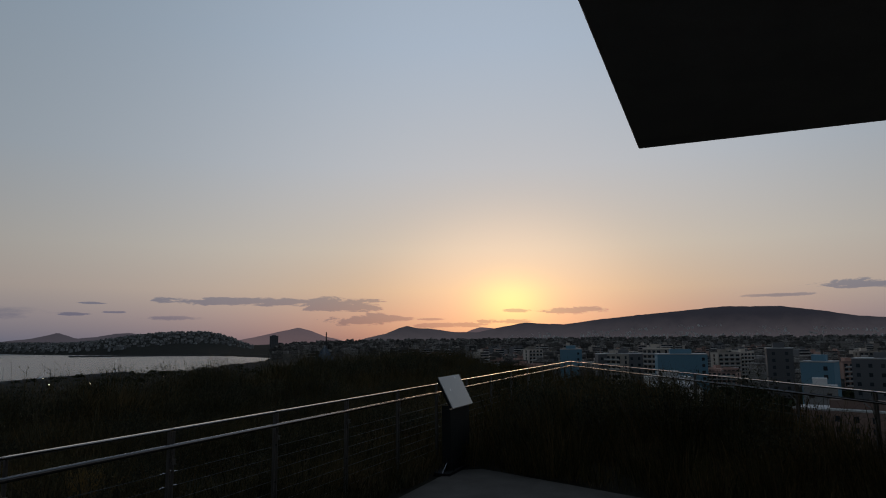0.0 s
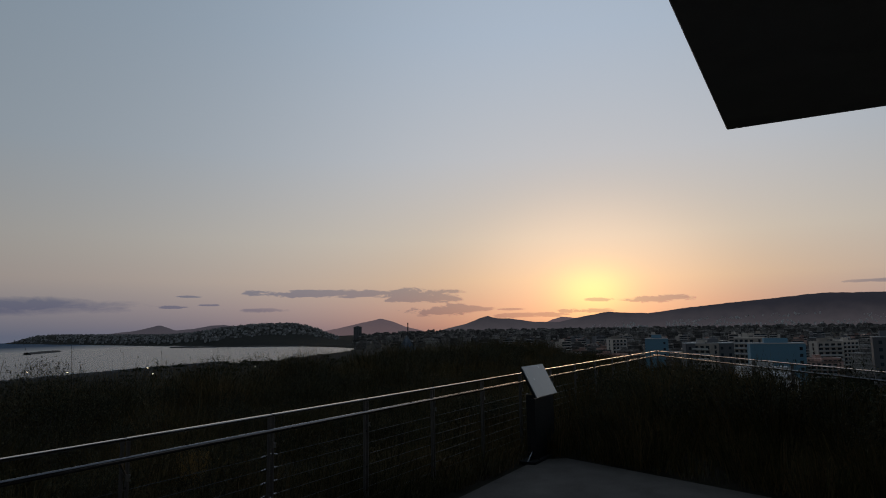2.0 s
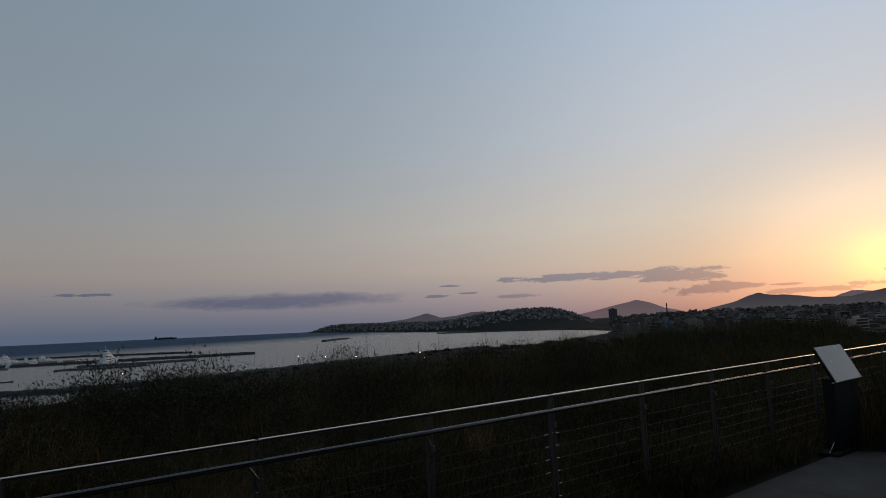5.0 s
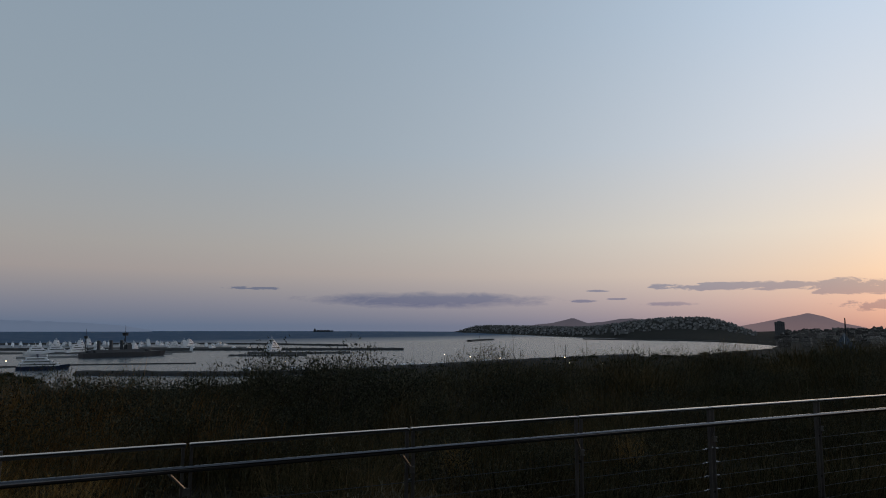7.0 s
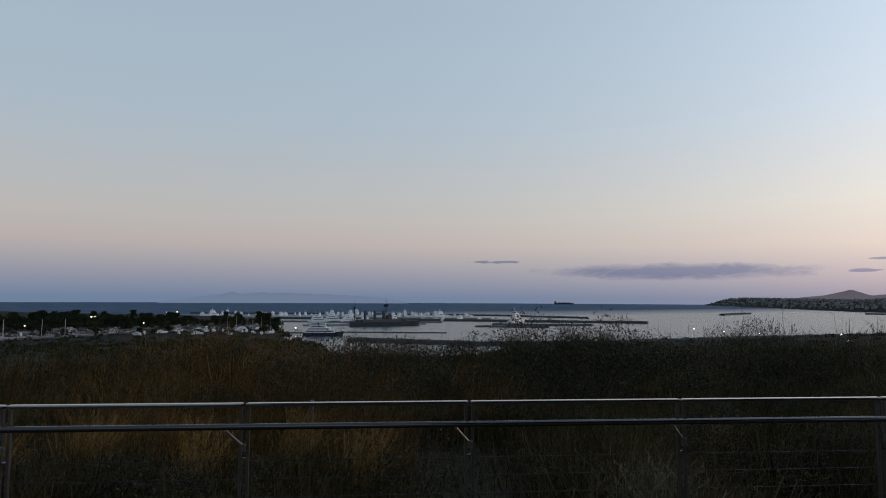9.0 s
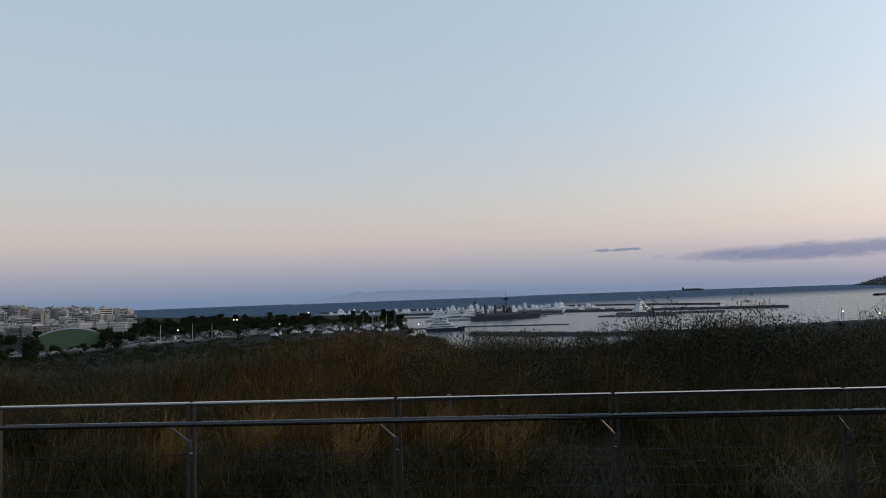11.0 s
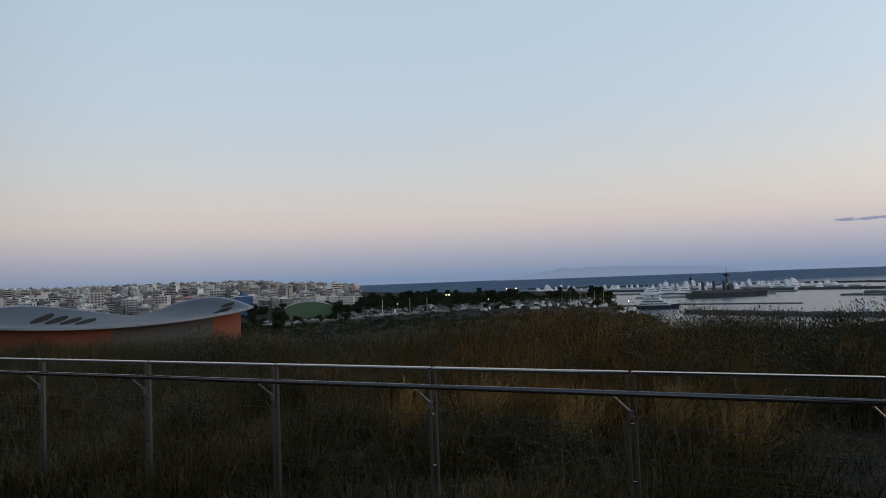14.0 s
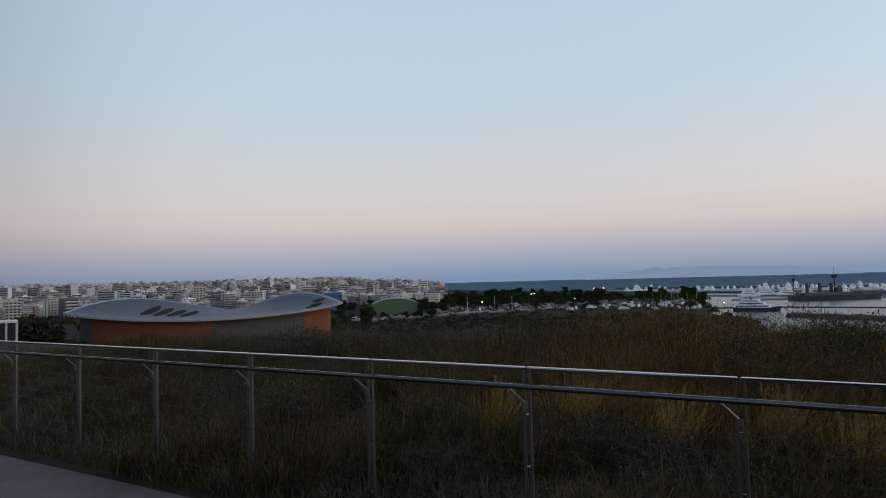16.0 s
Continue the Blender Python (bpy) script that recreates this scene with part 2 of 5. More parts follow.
STRAW = island_material("straw_plumes", [(0.0, (0.11, 0.070, 0.024)), (0.5, (0.26, 0.158, 0.052)), (1.0, (0.42, 0.275, 0.105))], 0.85, 0.08)
LEAF = island_material("dark_shrub_leaves", [(0.0, (0.008, 0.009, 0.006)), (0.35, (0.026, 0.028, 0.018)), (0.65, (0.062, 0.060, 0.036)), (0.88, (0.17, 0.145, 0.085)), (1.0, (0.27, 0.23, 0.14))], 0.85, 0.1)
STALK = island_material("dry_stalks", [(0.0, (0.02, 0.018, 0.010)), (0.5, (0.06, 0.05, 0.029)), (1.0, (0.15, 0.125, 0.075))], 0.9, 0.05)
OAT = island_material("pale_oat_grass", [(0.0, (0.07, 0.062, 0.04)), (0.5, (0.17, 0.15, 0.10)), (1.0, (0.32, 0.285, 0.20))], 0.9, 0.05)
BARK = material("bark", (0.06, 0.045, 0.032), 0.9, 0.0, 0.3, 4.0, 0.4, 30.0)
TREE_LEAF = island_material("tree_foliage", [(0.0, (0.010, 0.014, 0.008)), (0.6, (0.024, 0.030, 0.014)), (1.0, (0.045, 0.050, 0.024))], 0.85, 0.08)

WALLS = [material("white_plaster", (0.52, 0.505, 0.485), 0.85, 0.0, 0.12, 0.15, 0.0, 2.0, 0.55), material("cream_plaster", (0.42, 0.37, 0.32), 0.85, 0.0, 0.12, 0.15, 0.0, 2.0, 0.55),
         material("pink_plaster", (0.36, 0.23, 0.19), 0.85, 0.0, 0.12, 0.15, 0.0, 2.0, 0.5), material("grey_plaster", (0.13, 0.13, 0.135), 0.85, 0.0, 0.12, 0.15, 0.0, 2.0, 0.2)]
BLUE_WALL = material("pale_blue_render", (0.13, 0.26, 0.34), 0.85, 0.0, 0.1, 0.1, 0.0, 1.0)
BLUE_CLAD = material("deep_blue_cladding", (0.04, 0.09, 0.20), 0.6, 0.0, 0.1, 0.1, 0.0, 1.0)
PALE_SLAB = material("pale_balcony_slab", (0.46, 0.45, 0.44), 0.85, 0.0, 0.1, 0.2, 0.0, 2.0, 0.3)
WINDOW = material("dark_window_glass", (0.03, 0.035, 0.04), 0.12, 0.0, 0.2, 0.5, 0.0, 2.0, 0.3)
ROOF = material("grey_flat_roof", (0.22, 0.21, 0.20), 0.9, 0.0, 0.2, 0.2, 0.0, 2.0)
# hill and foothill walls are paled: their base colour carries the distance haze
HAZED_HILL = island_material("hazed_hill_walls", [(0.0, (0.10, 0.10, 0.105)), (0.4, (0.16, 0.158, 0.155)), (0.7, (0.30, 0.295, 0.29)), (1.0, (0.54, 0.525, 0.51))], 0.9, 0.2)
HAZED_FOOTHILL = island_material("hazed_foothill_walls", [(0.0, (0.36, 0.35, 0.35)), (0.5, (0.55, 0.54, 0.53)), (1.0, (0.80, 0.78, 0.75))], 0.9, 0.2)
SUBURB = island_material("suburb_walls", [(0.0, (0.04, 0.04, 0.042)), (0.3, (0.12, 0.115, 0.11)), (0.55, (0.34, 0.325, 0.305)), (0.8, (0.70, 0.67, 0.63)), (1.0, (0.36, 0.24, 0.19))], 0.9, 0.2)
# darker than SUBURB: the inland city's backlit shade is put into these tones
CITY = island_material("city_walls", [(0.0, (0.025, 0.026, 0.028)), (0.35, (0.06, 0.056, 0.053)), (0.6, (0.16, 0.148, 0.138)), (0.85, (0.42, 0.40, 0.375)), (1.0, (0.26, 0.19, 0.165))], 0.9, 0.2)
METAL_ROOF = material("grey_standing_seam_roof", (0.072, 0.079, 0.094), 0.5, 0.0, 0.18, 0.05, 0.05, 0.8, 0.0, 0.0, 0.1)
RIM = material("pale_roof_rim", (0.24, 0.25, 0.265), 0.6, 0.0, 0.1, 0.05, 0.0, 1.0, 0.0, 0.0, 0.2)
TERRACOTTA = material("terracotta_cladding", (0.17, 0.045, 0.017), 0.8, 0.0, 0.15, 0.08, 0.05, 1.0)
GREY_WALL = material("grey_concrete_wall", (0.07, 0.067, 0.064), 0.9, 0.0, 0.15, 0.08, 0.05, 1.0)
GREEN_ROOF = material("green_sheet_wall", (0.07, 0.115, 0.065), 0.85, 0.0, 0.12, 0.08, 0.0, 1.0)
NAVY = material("navy_hull", (0.012, 0.022, 0.055), 0.35, 0.0, 0.1, 0.1, 0.0)
WHITE_HULL = material("white_gelcoat", (0.74, 0.75, 0.77), 0.4, 0.0, 0.04, 0.1, 0.0)
WARSHIP = material("warship_grey_paint", (0.045, 0.048, 0.055), 0.6, 0.0, 0.15, 0.06, 0.0)
SKYLIGHT_DARK = material("dark_skylight_lining", (0.035, 0.032, 0.026), 0.95, 0.0, 0.15, 0.06, 0.0, 60.0, 0.0, 0.0, 0.02)
WARSHIP_DARK = material("warship_dark_paint", (0.016, 0.017, 0.019), 0.6, 0.0, 0.15, 0.06, 0.0)
ROCK = material("rubble_rock", (0.038, 0.036, 0.035), 0.95, 0.0, 0.4, 0.1, 0.3, 0.6)
QUAY = material("quay_concrete", (0.15, 0.145, 0.14), 0.9, 0.0, 0.2, 0.05, 0.05, 0.6)
ASPHALT = material("asphalt", (0.055, 0.055, 0.056), 0.9, 0.0, 0.2, 0.05, 0.05, 0.6)
LAMP_GLOW = glow_material("lit_lamp", (1.0, 0.80, 0.50), 4.0)
CAR_PAINT = material("car_paint", (0.30, 0.30, 0.31), 0.3, 0.2, 0.05, 0.5, 0.0, 20.0, 0.8)
RUBBER = material("rubber", (0.02, 0.02, 0.02), 0.8)
GLASS_SKIN = material("blue_grey_glass_skin", (0.10, 0.13, 0.17), 0.15, 0.4, 0.1, 0.1, 0.0, 1.0)

# ---- mesh helpers ----
def mesh_of(bm, mat, name="mesh", smooth=False):
    me = bpy.data.meshes.new(name)
    bm.to_mesh(me)
    bm.free()
    if mat:
        me.materials.append(mat)
    if smooth:
        for p in me.polygons:
            p.use_smooth = True
    return me


def raw(name, verts, faces, mat, smooth=False):
    me = bpy.data.meshes.new(name)
    me.from_pydata([tuple(v) for v in verts], [], faces)
    me.update()
    if mat:
        me.materials.append(mat)
    if smooth:
        for p in me.polygons:
            p.use_smooth = True
    return me


def box(bm, x0, x1, y0, y1, z0, z1, bevel=0.0):
    r = bmesh.ops.create_cube(bm, size=1.0, matrix=Matrix.LocRotScale(((x0 + x1) / 2, (y0 + y1) / 2, (z0 + z1) / 2), None, (x1 - x0, y1 - y0, z1 - z0)))
    if bevel:
        edges = list({e for v in r["verts"] for e in v.link_edges})
        bmesh.ops.bevel(bm, geom=edges, offset=bevel, segments=2, affect="EDGES", profile=0.6)
    return bm


def tube(bm, a, b, r0, r1=None, sides=10, caps=True):
    a, b = Vector(a), Vector(b)
    d = b - a
    m = Matrix.Translation((a + b) / 2) @ d.to_track_quat("Z", "Y").to_matrix().to_4x4()
    bmesh.ops.create_cone(bm, cap_ends=caps, segments=sides, radius1=r0, radius2=r0 if r1 is None else r1, depth=d.length, matrix=m)
    return bm


def B():
    return bmesh.new()


def part(name, bm, mat, parent, label="", smooth=False):
    """Links a bmesh, or a finished mesh, as one object under a thing or a part."""
    ob = new(name, bm if isinstance(bm, bpy.types.Mesh) else mesh_of(bm, mat, name, smooth))
    ob.parent = parent
    if label:
        ob["label"] = label
    return ob


def thing(name, label, category, place=None, group="", kind=""):
    ob = new(name)
    ob.empty_display_size = 0.2
    if place is not None:
        ob.matrix_basis = place
    return tagged(ob, label, category, group, kind)


SEA_Z = -36.0
RAIL_Y, POST_X, POST_GAP = 3.707, -4.48, 1.2251

# ---- sea ----
spokes = 96
sea_v, sea_f = [], []
radii = (300, 600, 900, 1300, 1800, 2500, 3400, 4300, 4680)
for r in radii:
    for k in range(spokes):
        a = 2 * math.pi * k / spokes
        sea_v.append((r * math.sin(a), r * math.cos(a), SEA_Z))
for i in range(len(radii) - 1):
    for k in range(spokes):
        j = (k + 1) % spokes
        sea_f.append((i * spokes + k, (i + 1) * spokes + k, (i + 1) * spokes + j, i * spokes + j))
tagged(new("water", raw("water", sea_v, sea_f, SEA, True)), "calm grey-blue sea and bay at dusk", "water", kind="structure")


# ---- land: one sheet from the garden's foot to the horizon ----
def shore(az):
    """Where water begins and ends along a heading; None where all is land."""
    if az > 31 or az < -53:
        return None
    a = np.interp(az, [-53, -52, -47, -42, -33, -24, -17, -5, 4, 8, 9.5, 14, 31], [1450, 1270, 955, 880, 715, 600, 540, 470, 470, 600, 1060, 1330, 1850])
    b = np.interp(az, [-53, -52, -45, -38, -35, -31.6, -27.2, -26.9], [1480, 1560, 2050, 2350, 2600, 3150, 4150, 9000])
    return a, b


def land_height(az, r):
    """Height of the ground at a heading and a distance."""
    s = shore(az)
    z = -33.6
    if az > 8:
        z += np.interp(r, [1000, 1500, 2400], [0, 19, 33]) * np.interp(az, [28, 40], [0, 1])
    if az < -50:
        z += np.interp(r, [1200, 2600, 4400], [0, 10, 30]) * np.interp(az, [-60, -50], [1, 0])
    # the built-up hill across the bay and its low tongue of land
    hill = 60 * math.exp(-(abs(az + 46.8) / 6.75) ** 2.6 if az > -46.8 else -(abs(az + 46.8) / 3.83) ** 3) * math.exp(-((r - 2650) / 420) ** 2)
    tongue = 38 * np.interp(az, [-52, -44, -40, -36, -29.5, -27.8, -27.2], [0.15, 0.25, 0.5, 0.8, 1.0, 0.75, 0.2]) * np.interp(r - (s[1] if s else 1500), [0, 60, 420], [0.0, 0.2, 1.0]) * np.interp(r, [2000, 2500, 4300, 4500], [0, 1, 1, 0.3]) if -53 < az < -27 else 0
    z += hill + tongue
    if s:
        a, b = s
        d = min(r - a, b - r)
        if d > -30:
            z = min(z, -33.6) if d > 30 else z
            z = np.interp(d, [-30, 12], [z, -41])
    return float(z)


lv, lf = [], []
lr = [15, 40, 110, 250, 400, 480, 520, 540, 560, 580, 600, 620, 650, 680, 710, 740, 780, 830, 880, 930, 980, 1040, 1100, 1160, 1230, 1300, 1380, 1460, 1540, 1620, 1720, 1820, 1920,
      2020, 2120, 2220, 2320, 2420, 2520, 2620, 2720, 2840, 2980, 3120, 3300, 3500, 3750, 4000, 4150, 4300, 4500, 4700]
la = [-180 + 10 * i for i in range(8)] + [-100 + 0.75 * i for i in range(227)] + [70 + 10 * i for i in range(11)]
for az in la:
    for r in lr:
        p = spot(az, r, land_height(az, r) + (noise.noise(Vector((az * 0.8, r * 0.01, 0))) * 0.8 if r > 100 else 0))
        lv.append(p)
n = len(lr)
for i in range(len(la) - 1):
    for k in range(n - 1):
        lf.append((i * n + k, i * n + k + 1, (i + 1) * n + k + 1, (i + 1) * n + k))
tagged(new("ground", raw("ground", lv, lf, LAND, True)), "dark flat coastal land round the bay", "ground", kind="structure")


# ---- far mountains ----
def ridge(name, label, stops, dist, mat, rough=0.05, seed=0.0, base=-36.0):
    """A long ridge whose crest is given as heading and height in degrees; it has a front and a back slope."""
    a0, a1 = stops[0][0], stops[-1][0]
    steps = max(12, int(abs(a1 - a0) / 0.25))
    xs = [s[0] for s in stops][::-1] if a1 < a0 else [s[0] for s in stops]
    ys = [s[1] for s in stops][::-1] if a1 < a0 else [s[1] for s in stops]
    v, f = [], []
    for i in range(steps + 1):
        a = a0 + (a1 - a0) * i / steps
        e = np.interp(a, xs, ys) + rough * noise.fractal(Vector((a * 1.3, seed, 0)), 1.0, 2.0, 4)
        top = 1.7 + dist * math.tan(radians(e))
        for k, (dd, hh) in enumerate(((-380, 0.0), (-250, 0.32), (-120, 0.7), (0, 1.0), (60, 0.9), (120, 0.0))):
            wob = 40 * noise.noise(Vector((a * 0.9, k * 3.0, seed))) if 0 < k < 3 else 0
            v.append(spot(a, dist + dd + wob, base + (top - base) * hh))
    for i in range(steps):
        for k in range(5):
            f.append((i * 6 + k, i * 6 + k + 1, i * 6 + 7 + k, i * 6 + 6 + k))
    return tagged(new(name, raw(name, v, f, mat, True)), label, "mountain", kind="structure")


# haze tones given off as emission, low slopes paler than the crests
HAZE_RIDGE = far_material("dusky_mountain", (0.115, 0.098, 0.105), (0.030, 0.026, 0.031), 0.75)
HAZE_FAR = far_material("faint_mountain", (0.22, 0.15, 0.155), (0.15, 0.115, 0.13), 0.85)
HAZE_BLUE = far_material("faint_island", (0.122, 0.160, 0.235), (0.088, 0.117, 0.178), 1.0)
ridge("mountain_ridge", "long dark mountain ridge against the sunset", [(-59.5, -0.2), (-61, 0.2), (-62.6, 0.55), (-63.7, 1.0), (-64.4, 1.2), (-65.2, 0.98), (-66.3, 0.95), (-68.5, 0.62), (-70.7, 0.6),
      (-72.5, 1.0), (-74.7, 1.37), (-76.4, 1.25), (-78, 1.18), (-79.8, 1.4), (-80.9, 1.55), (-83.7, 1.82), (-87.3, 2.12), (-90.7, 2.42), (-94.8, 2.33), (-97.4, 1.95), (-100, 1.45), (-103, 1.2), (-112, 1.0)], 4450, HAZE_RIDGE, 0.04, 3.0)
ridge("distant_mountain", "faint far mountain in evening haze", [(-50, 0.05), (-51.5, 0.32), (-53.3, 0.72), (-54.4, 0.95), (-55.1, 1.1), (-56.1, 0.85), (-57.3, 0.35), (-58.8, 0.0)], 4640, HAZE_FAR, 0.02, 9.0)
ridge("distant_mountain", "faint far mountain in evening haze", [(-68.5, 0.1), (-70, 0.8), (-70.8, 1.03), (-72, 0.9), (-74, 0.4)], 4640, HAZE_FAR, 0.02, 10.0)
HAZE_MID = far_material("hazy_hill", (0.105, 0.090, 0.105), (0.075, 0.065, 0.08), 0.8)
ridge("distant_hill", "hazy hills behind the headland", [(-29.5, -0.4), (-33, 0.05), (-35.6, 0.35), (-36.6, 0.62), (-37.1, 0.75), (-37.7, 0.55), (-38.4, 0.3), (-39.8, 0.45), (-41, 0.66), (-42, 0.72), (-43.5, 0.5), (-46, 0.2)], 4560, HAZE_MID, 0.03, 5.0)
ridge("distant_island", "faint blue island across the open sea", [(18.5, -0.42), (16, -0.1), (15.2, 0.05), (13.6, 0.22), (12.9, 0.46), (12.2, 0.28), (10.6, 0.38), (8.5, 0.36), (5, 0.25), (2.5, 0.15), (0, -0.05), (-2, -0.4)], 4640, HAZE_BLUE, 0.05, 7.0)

# ---- paved terrace ----
v = [(-16, 3.38), (8.75, 3.38), (9.0, 3.05), (8.05, 0.86), (5.2, -6.0), (4.6, -9.5), (-16, -9.5)]
bm = B()
bm.faces.new([bm.verts.new((x, y, -0.02)) for x, y in v][::-1])
g = bmesh.ops.extrude_face_region(bm, geom=bm.faces[:])
bmesh.ops.translate(bm, vec=(0, 0, -0.25), verts=[e for e in g["geom"] if isinstance(e, bmesh.types.BMVert)])
bmesh.ops.recalc_face_normals(bm, faces=bm.faces)
floor = tagged(new("floor", mesh_of(bm, CONCRETE, "floor")), "pale concrete terrace paving beside the planting", "floor", kind="structure")

# ---- garden soil ----
def garden_height(x, y):
    z = 0.05 + 0.10 * noise.noise(Vector((x * 0.3, y * 0.3, 1.0)))
    z += np.interp(y, [4, 10.5], [0, 0.12]) * np.interp(x, [-12, -6], [0.2, 1.0]) + np.interp(y, [6.5, 10.5], [0, 0.24]) * np.interp(x, [-1, 8], [0, 1])
    # the roof garden ends in a bank that drops away
    edge = garden_edge(x)
    if y > edge:
        z -= (y - edge) * 0.9
    if x > 27:
        z -= (x - 27) * 0.9
    if x < -24:
        z -= (-24 - x) * 0.8
    return z - max(0.0, past_side_rail(x, y)) * 0.9


def past_side_rail(x, y):
    """How far a place lies beyond the slanting side rail; 0 or less on the garden's side."""
    return (3.707 - (18.3 - x) * 0.577) - 0.45 - y if x > 7.5 and y < 6 else -9.0


def garden_edge(x):
    return 10.6 + 0.6 * noise.noise(Vector((x * 0.25, 0, 5.0))) + max(0.0, x - 10) * 0.12


def on_paving(x, y):
    if y > 3.36 or x < -16.5:
        return False
    right = np.interp(y, [-9.5, -6, 0.86, 3.05, 3.38], [4.6, 5.2, 8.05, 9.0, 8.75])
    return x < right


gv, gf = [], []
nx, ny = 126, 66
for i in range(nx):
    for j in range(ny):
        x, y = -32 + i * 0.55, -14 + j * 0.48
        z = garden_height(x, y)
        if on_paving(x - 0.3, y) and on_paving(x - 0.3, y + 0.48):
            z = min(z, -0.35)
        elif on_paving(x, y - 0.4):
            z = min(z, -0.04)
        gv.append((x, y, max(z, -9)))
for i in range(nx - 1):
    for j in range(ny - 1):
        a = i * ny + j
        gf.append((a, a + ny, a + ny + 1, a + 1))
tagged(new("garden_soil", raw("garden_soil", gv, gf, SOIL, True)), "dark dry soil of the planted roof garden", "soil", kind="structure")

# ---- canopy and the unseen wall added to carry it ----
C = [(10.17, 0.90), (-2.6, 0.92), (-2.6, -9.6), (10.17, -9.6)]
bm = B()
bm.faces.new([bm.verts.new((x, y, 4.5)) for x, y in C])
g = bmesh.ops.extrude_face_region(bm, geom=bm.faces[:])
bmesh.ops.translate(bm, vec=(0, 0, 0.35), verts=[e for e in g["geom"] if isinstance(e, bmesh.types.BMVert)])
bmesh.ops.recalc_face_normals(bm, faces=bm.faces)
bmesh.ops.bevel(bm, geom=bm.edges[:], offset=0.012, segments=1, affect="EDGES")
tagged(new("canopy", mesh_of(bm, CANOPY, "canopy")), "thin flat roof slab with a black underside", "canopy", kind="structure")
# wall out of view, added as support; it also blocks light from behind
bm = B()
box(bm, -2.6, 10.17, -9.9, -9.5, -9.0, 4.51)
tagged(new("added_wall_south", mesh_of(bm, PLASTER, "added_wall_south")), "plain plastered wall added out of view to carry the canopy", "wall", kind="structure")

# ---- guard rail ----
def rail_run(length, gap, first, label):
    """A guard rail along +x from 0 to length, its posts a gap apart from first on: twin-plate posts, capping tube, handrail on brackets, wires."""
    rail = thing("guard_rail", label, "railing")
    posts, x = [], first
    while x < length:
        posts.append(x)
        x += gap
    # a post: two flat plates with spacers, a foot, a bracket towards the terrace
    bm = B()
    for s in (-1, 1):
        box(bm, s * 0.020 - 0.0075, s * 0.020 + 0.0075, -0.012, 0.012, 0.02, 1.077, 0.002)
    plates = mesh_of(bm, POST_STEEL, "post")
    bm = B()
    tube(bm, (-0.013, 0, 0), (0.013, 0, 0), 0.007, sides=8)
    spacers = mesh_of(bm, STEEL, "spacer")
    bm = B()
    box(bm, -0.045, 0.045, -0.05, 0.05, -0.03, 0.025, 0.006)
    for sx in (-1, 1):
        tube(bm, (sx * 0.034, -0.038, 0.025), (sx * 0.034, -0.038, 0.036), 0.008, sides=6)
    foot = mesh_of(bm, POST_STEEL, "foot")
    bm = B()
    tube(bm, (0, -0.02, 0.87), (-0.085, -0.078, 0.967), 0.008, sides=8)
    box(bm, -0.016, 0.016, -0.036, -0.030, 0.845, 0.885, 0.002)
    for z in (0.85, 0.88):
        tube(bm, (0.012, -0.036, z), (0.012, -0.042, z), 0.006, sides=6)
    bracket = mesh_of(bm, BRACKET, "bracket")
    bm = B()
    tube(bm, (0.03, 0.012, 0), (0.085, 0.012, 0), 0.006, 0.004, 6)
    tube(bm, (0.045, 0.012, 0), (0.058, 0.012, 0), 0.009, sides=6)
    stub = mesh_of(bm, STEEL, "tensioner")
    for x in posts:
        p = part("post", plates, None, rail)
        p.location = (x, 0, 0)
        for z in (0.15, 0.48, 0.80):
            part("spacer", spacers, None, p).location = (0, 0, z)
        part("foot", foot, None, p, "steel foot plate")
        part("bracket", bracket, None, p, "slanting steel handrail bracket")
        if posts.index(x) % 10 == 3:
            # the wires end here, in tensioners on both sides
            for k in range(8):
                for turn in (0, 180):
                    part("tensioner", stub, None, p, "bright steel wire tensioner").matrix_basis = pose(0, 0.024 if turn else 0, 0.10 + k * 0.098, 0, 0, turn)
    ends = [0.0] + posts + [length]
    for a, b in zip(ends, ends[1:]):
        if b - a < 0.05:
            continue
        bm = B()
        box(bm, a + 0.007, b - 0.007, -0.022, 0.022, 1.078, 1.098, 0.007)
        part("top_rail", bm, STEEL, rail)
    bm = B()
    tube(bm, (0, -0.08, 0.985), (length, -0.08, 0.985), 0.0165, sides=14)
    part("handrail", bm, HANDRAIL, rail, "continuous round steel handrail", True)
    for k in range(8):
        bm = B()
        z = 0.10 + k * 0.098
        tube(bm, (0, 0.012, z), (length, 0.012, z), 0.0022, sides=5)
        part("wire", bm, WIRE, rail)
    return rail


X0, X1 = POST_X - 6.5 * POST_GAP, 18.3
main_rail = rail_run(X1 - X0, POST_GAP, 0.5 * POST_GAP, "long stainless steel guard rail with wires and twin-plate posts")
main_rail.location = (X0, RAIL_Y, 0)
side_rail = rail_run(11.9, 1.32, 0.05, "steel guard rail running off at a slant from the corner")
side_rail.matrix_basis = pose(18.3, RAIL_Y, 0, 0, 0, 180 + 30)

# ---- information lectern at the paving's edge ----
lectern = thing("information_lectern", "tilted pale information panel on a dark steel stand beside the rail", "sign")
x0, x1 = 8.55, 9.33
low, high = Vector((0, 3.28, 0.81)), Vector((0, 3.49, 1.215))
tilt = math.degrees(math.atan2(high.z - low.z, high.y - low.y))
mid = (low + high) / 2


def on_panel(bm, u0, u1, v0, v1, w0, w1, bevel=0.0):
    """A box on the tilted panel: u across, v up the slope, w out of its face."""
    box(bm, u0, u1, v0, v1, w0, w1, bevel)
    bmesh.ops.transform(bm, matrix=pose((x0 + x1) / 2, mid.y, mid.z, tilt), verts=bm.verts)
    return bm


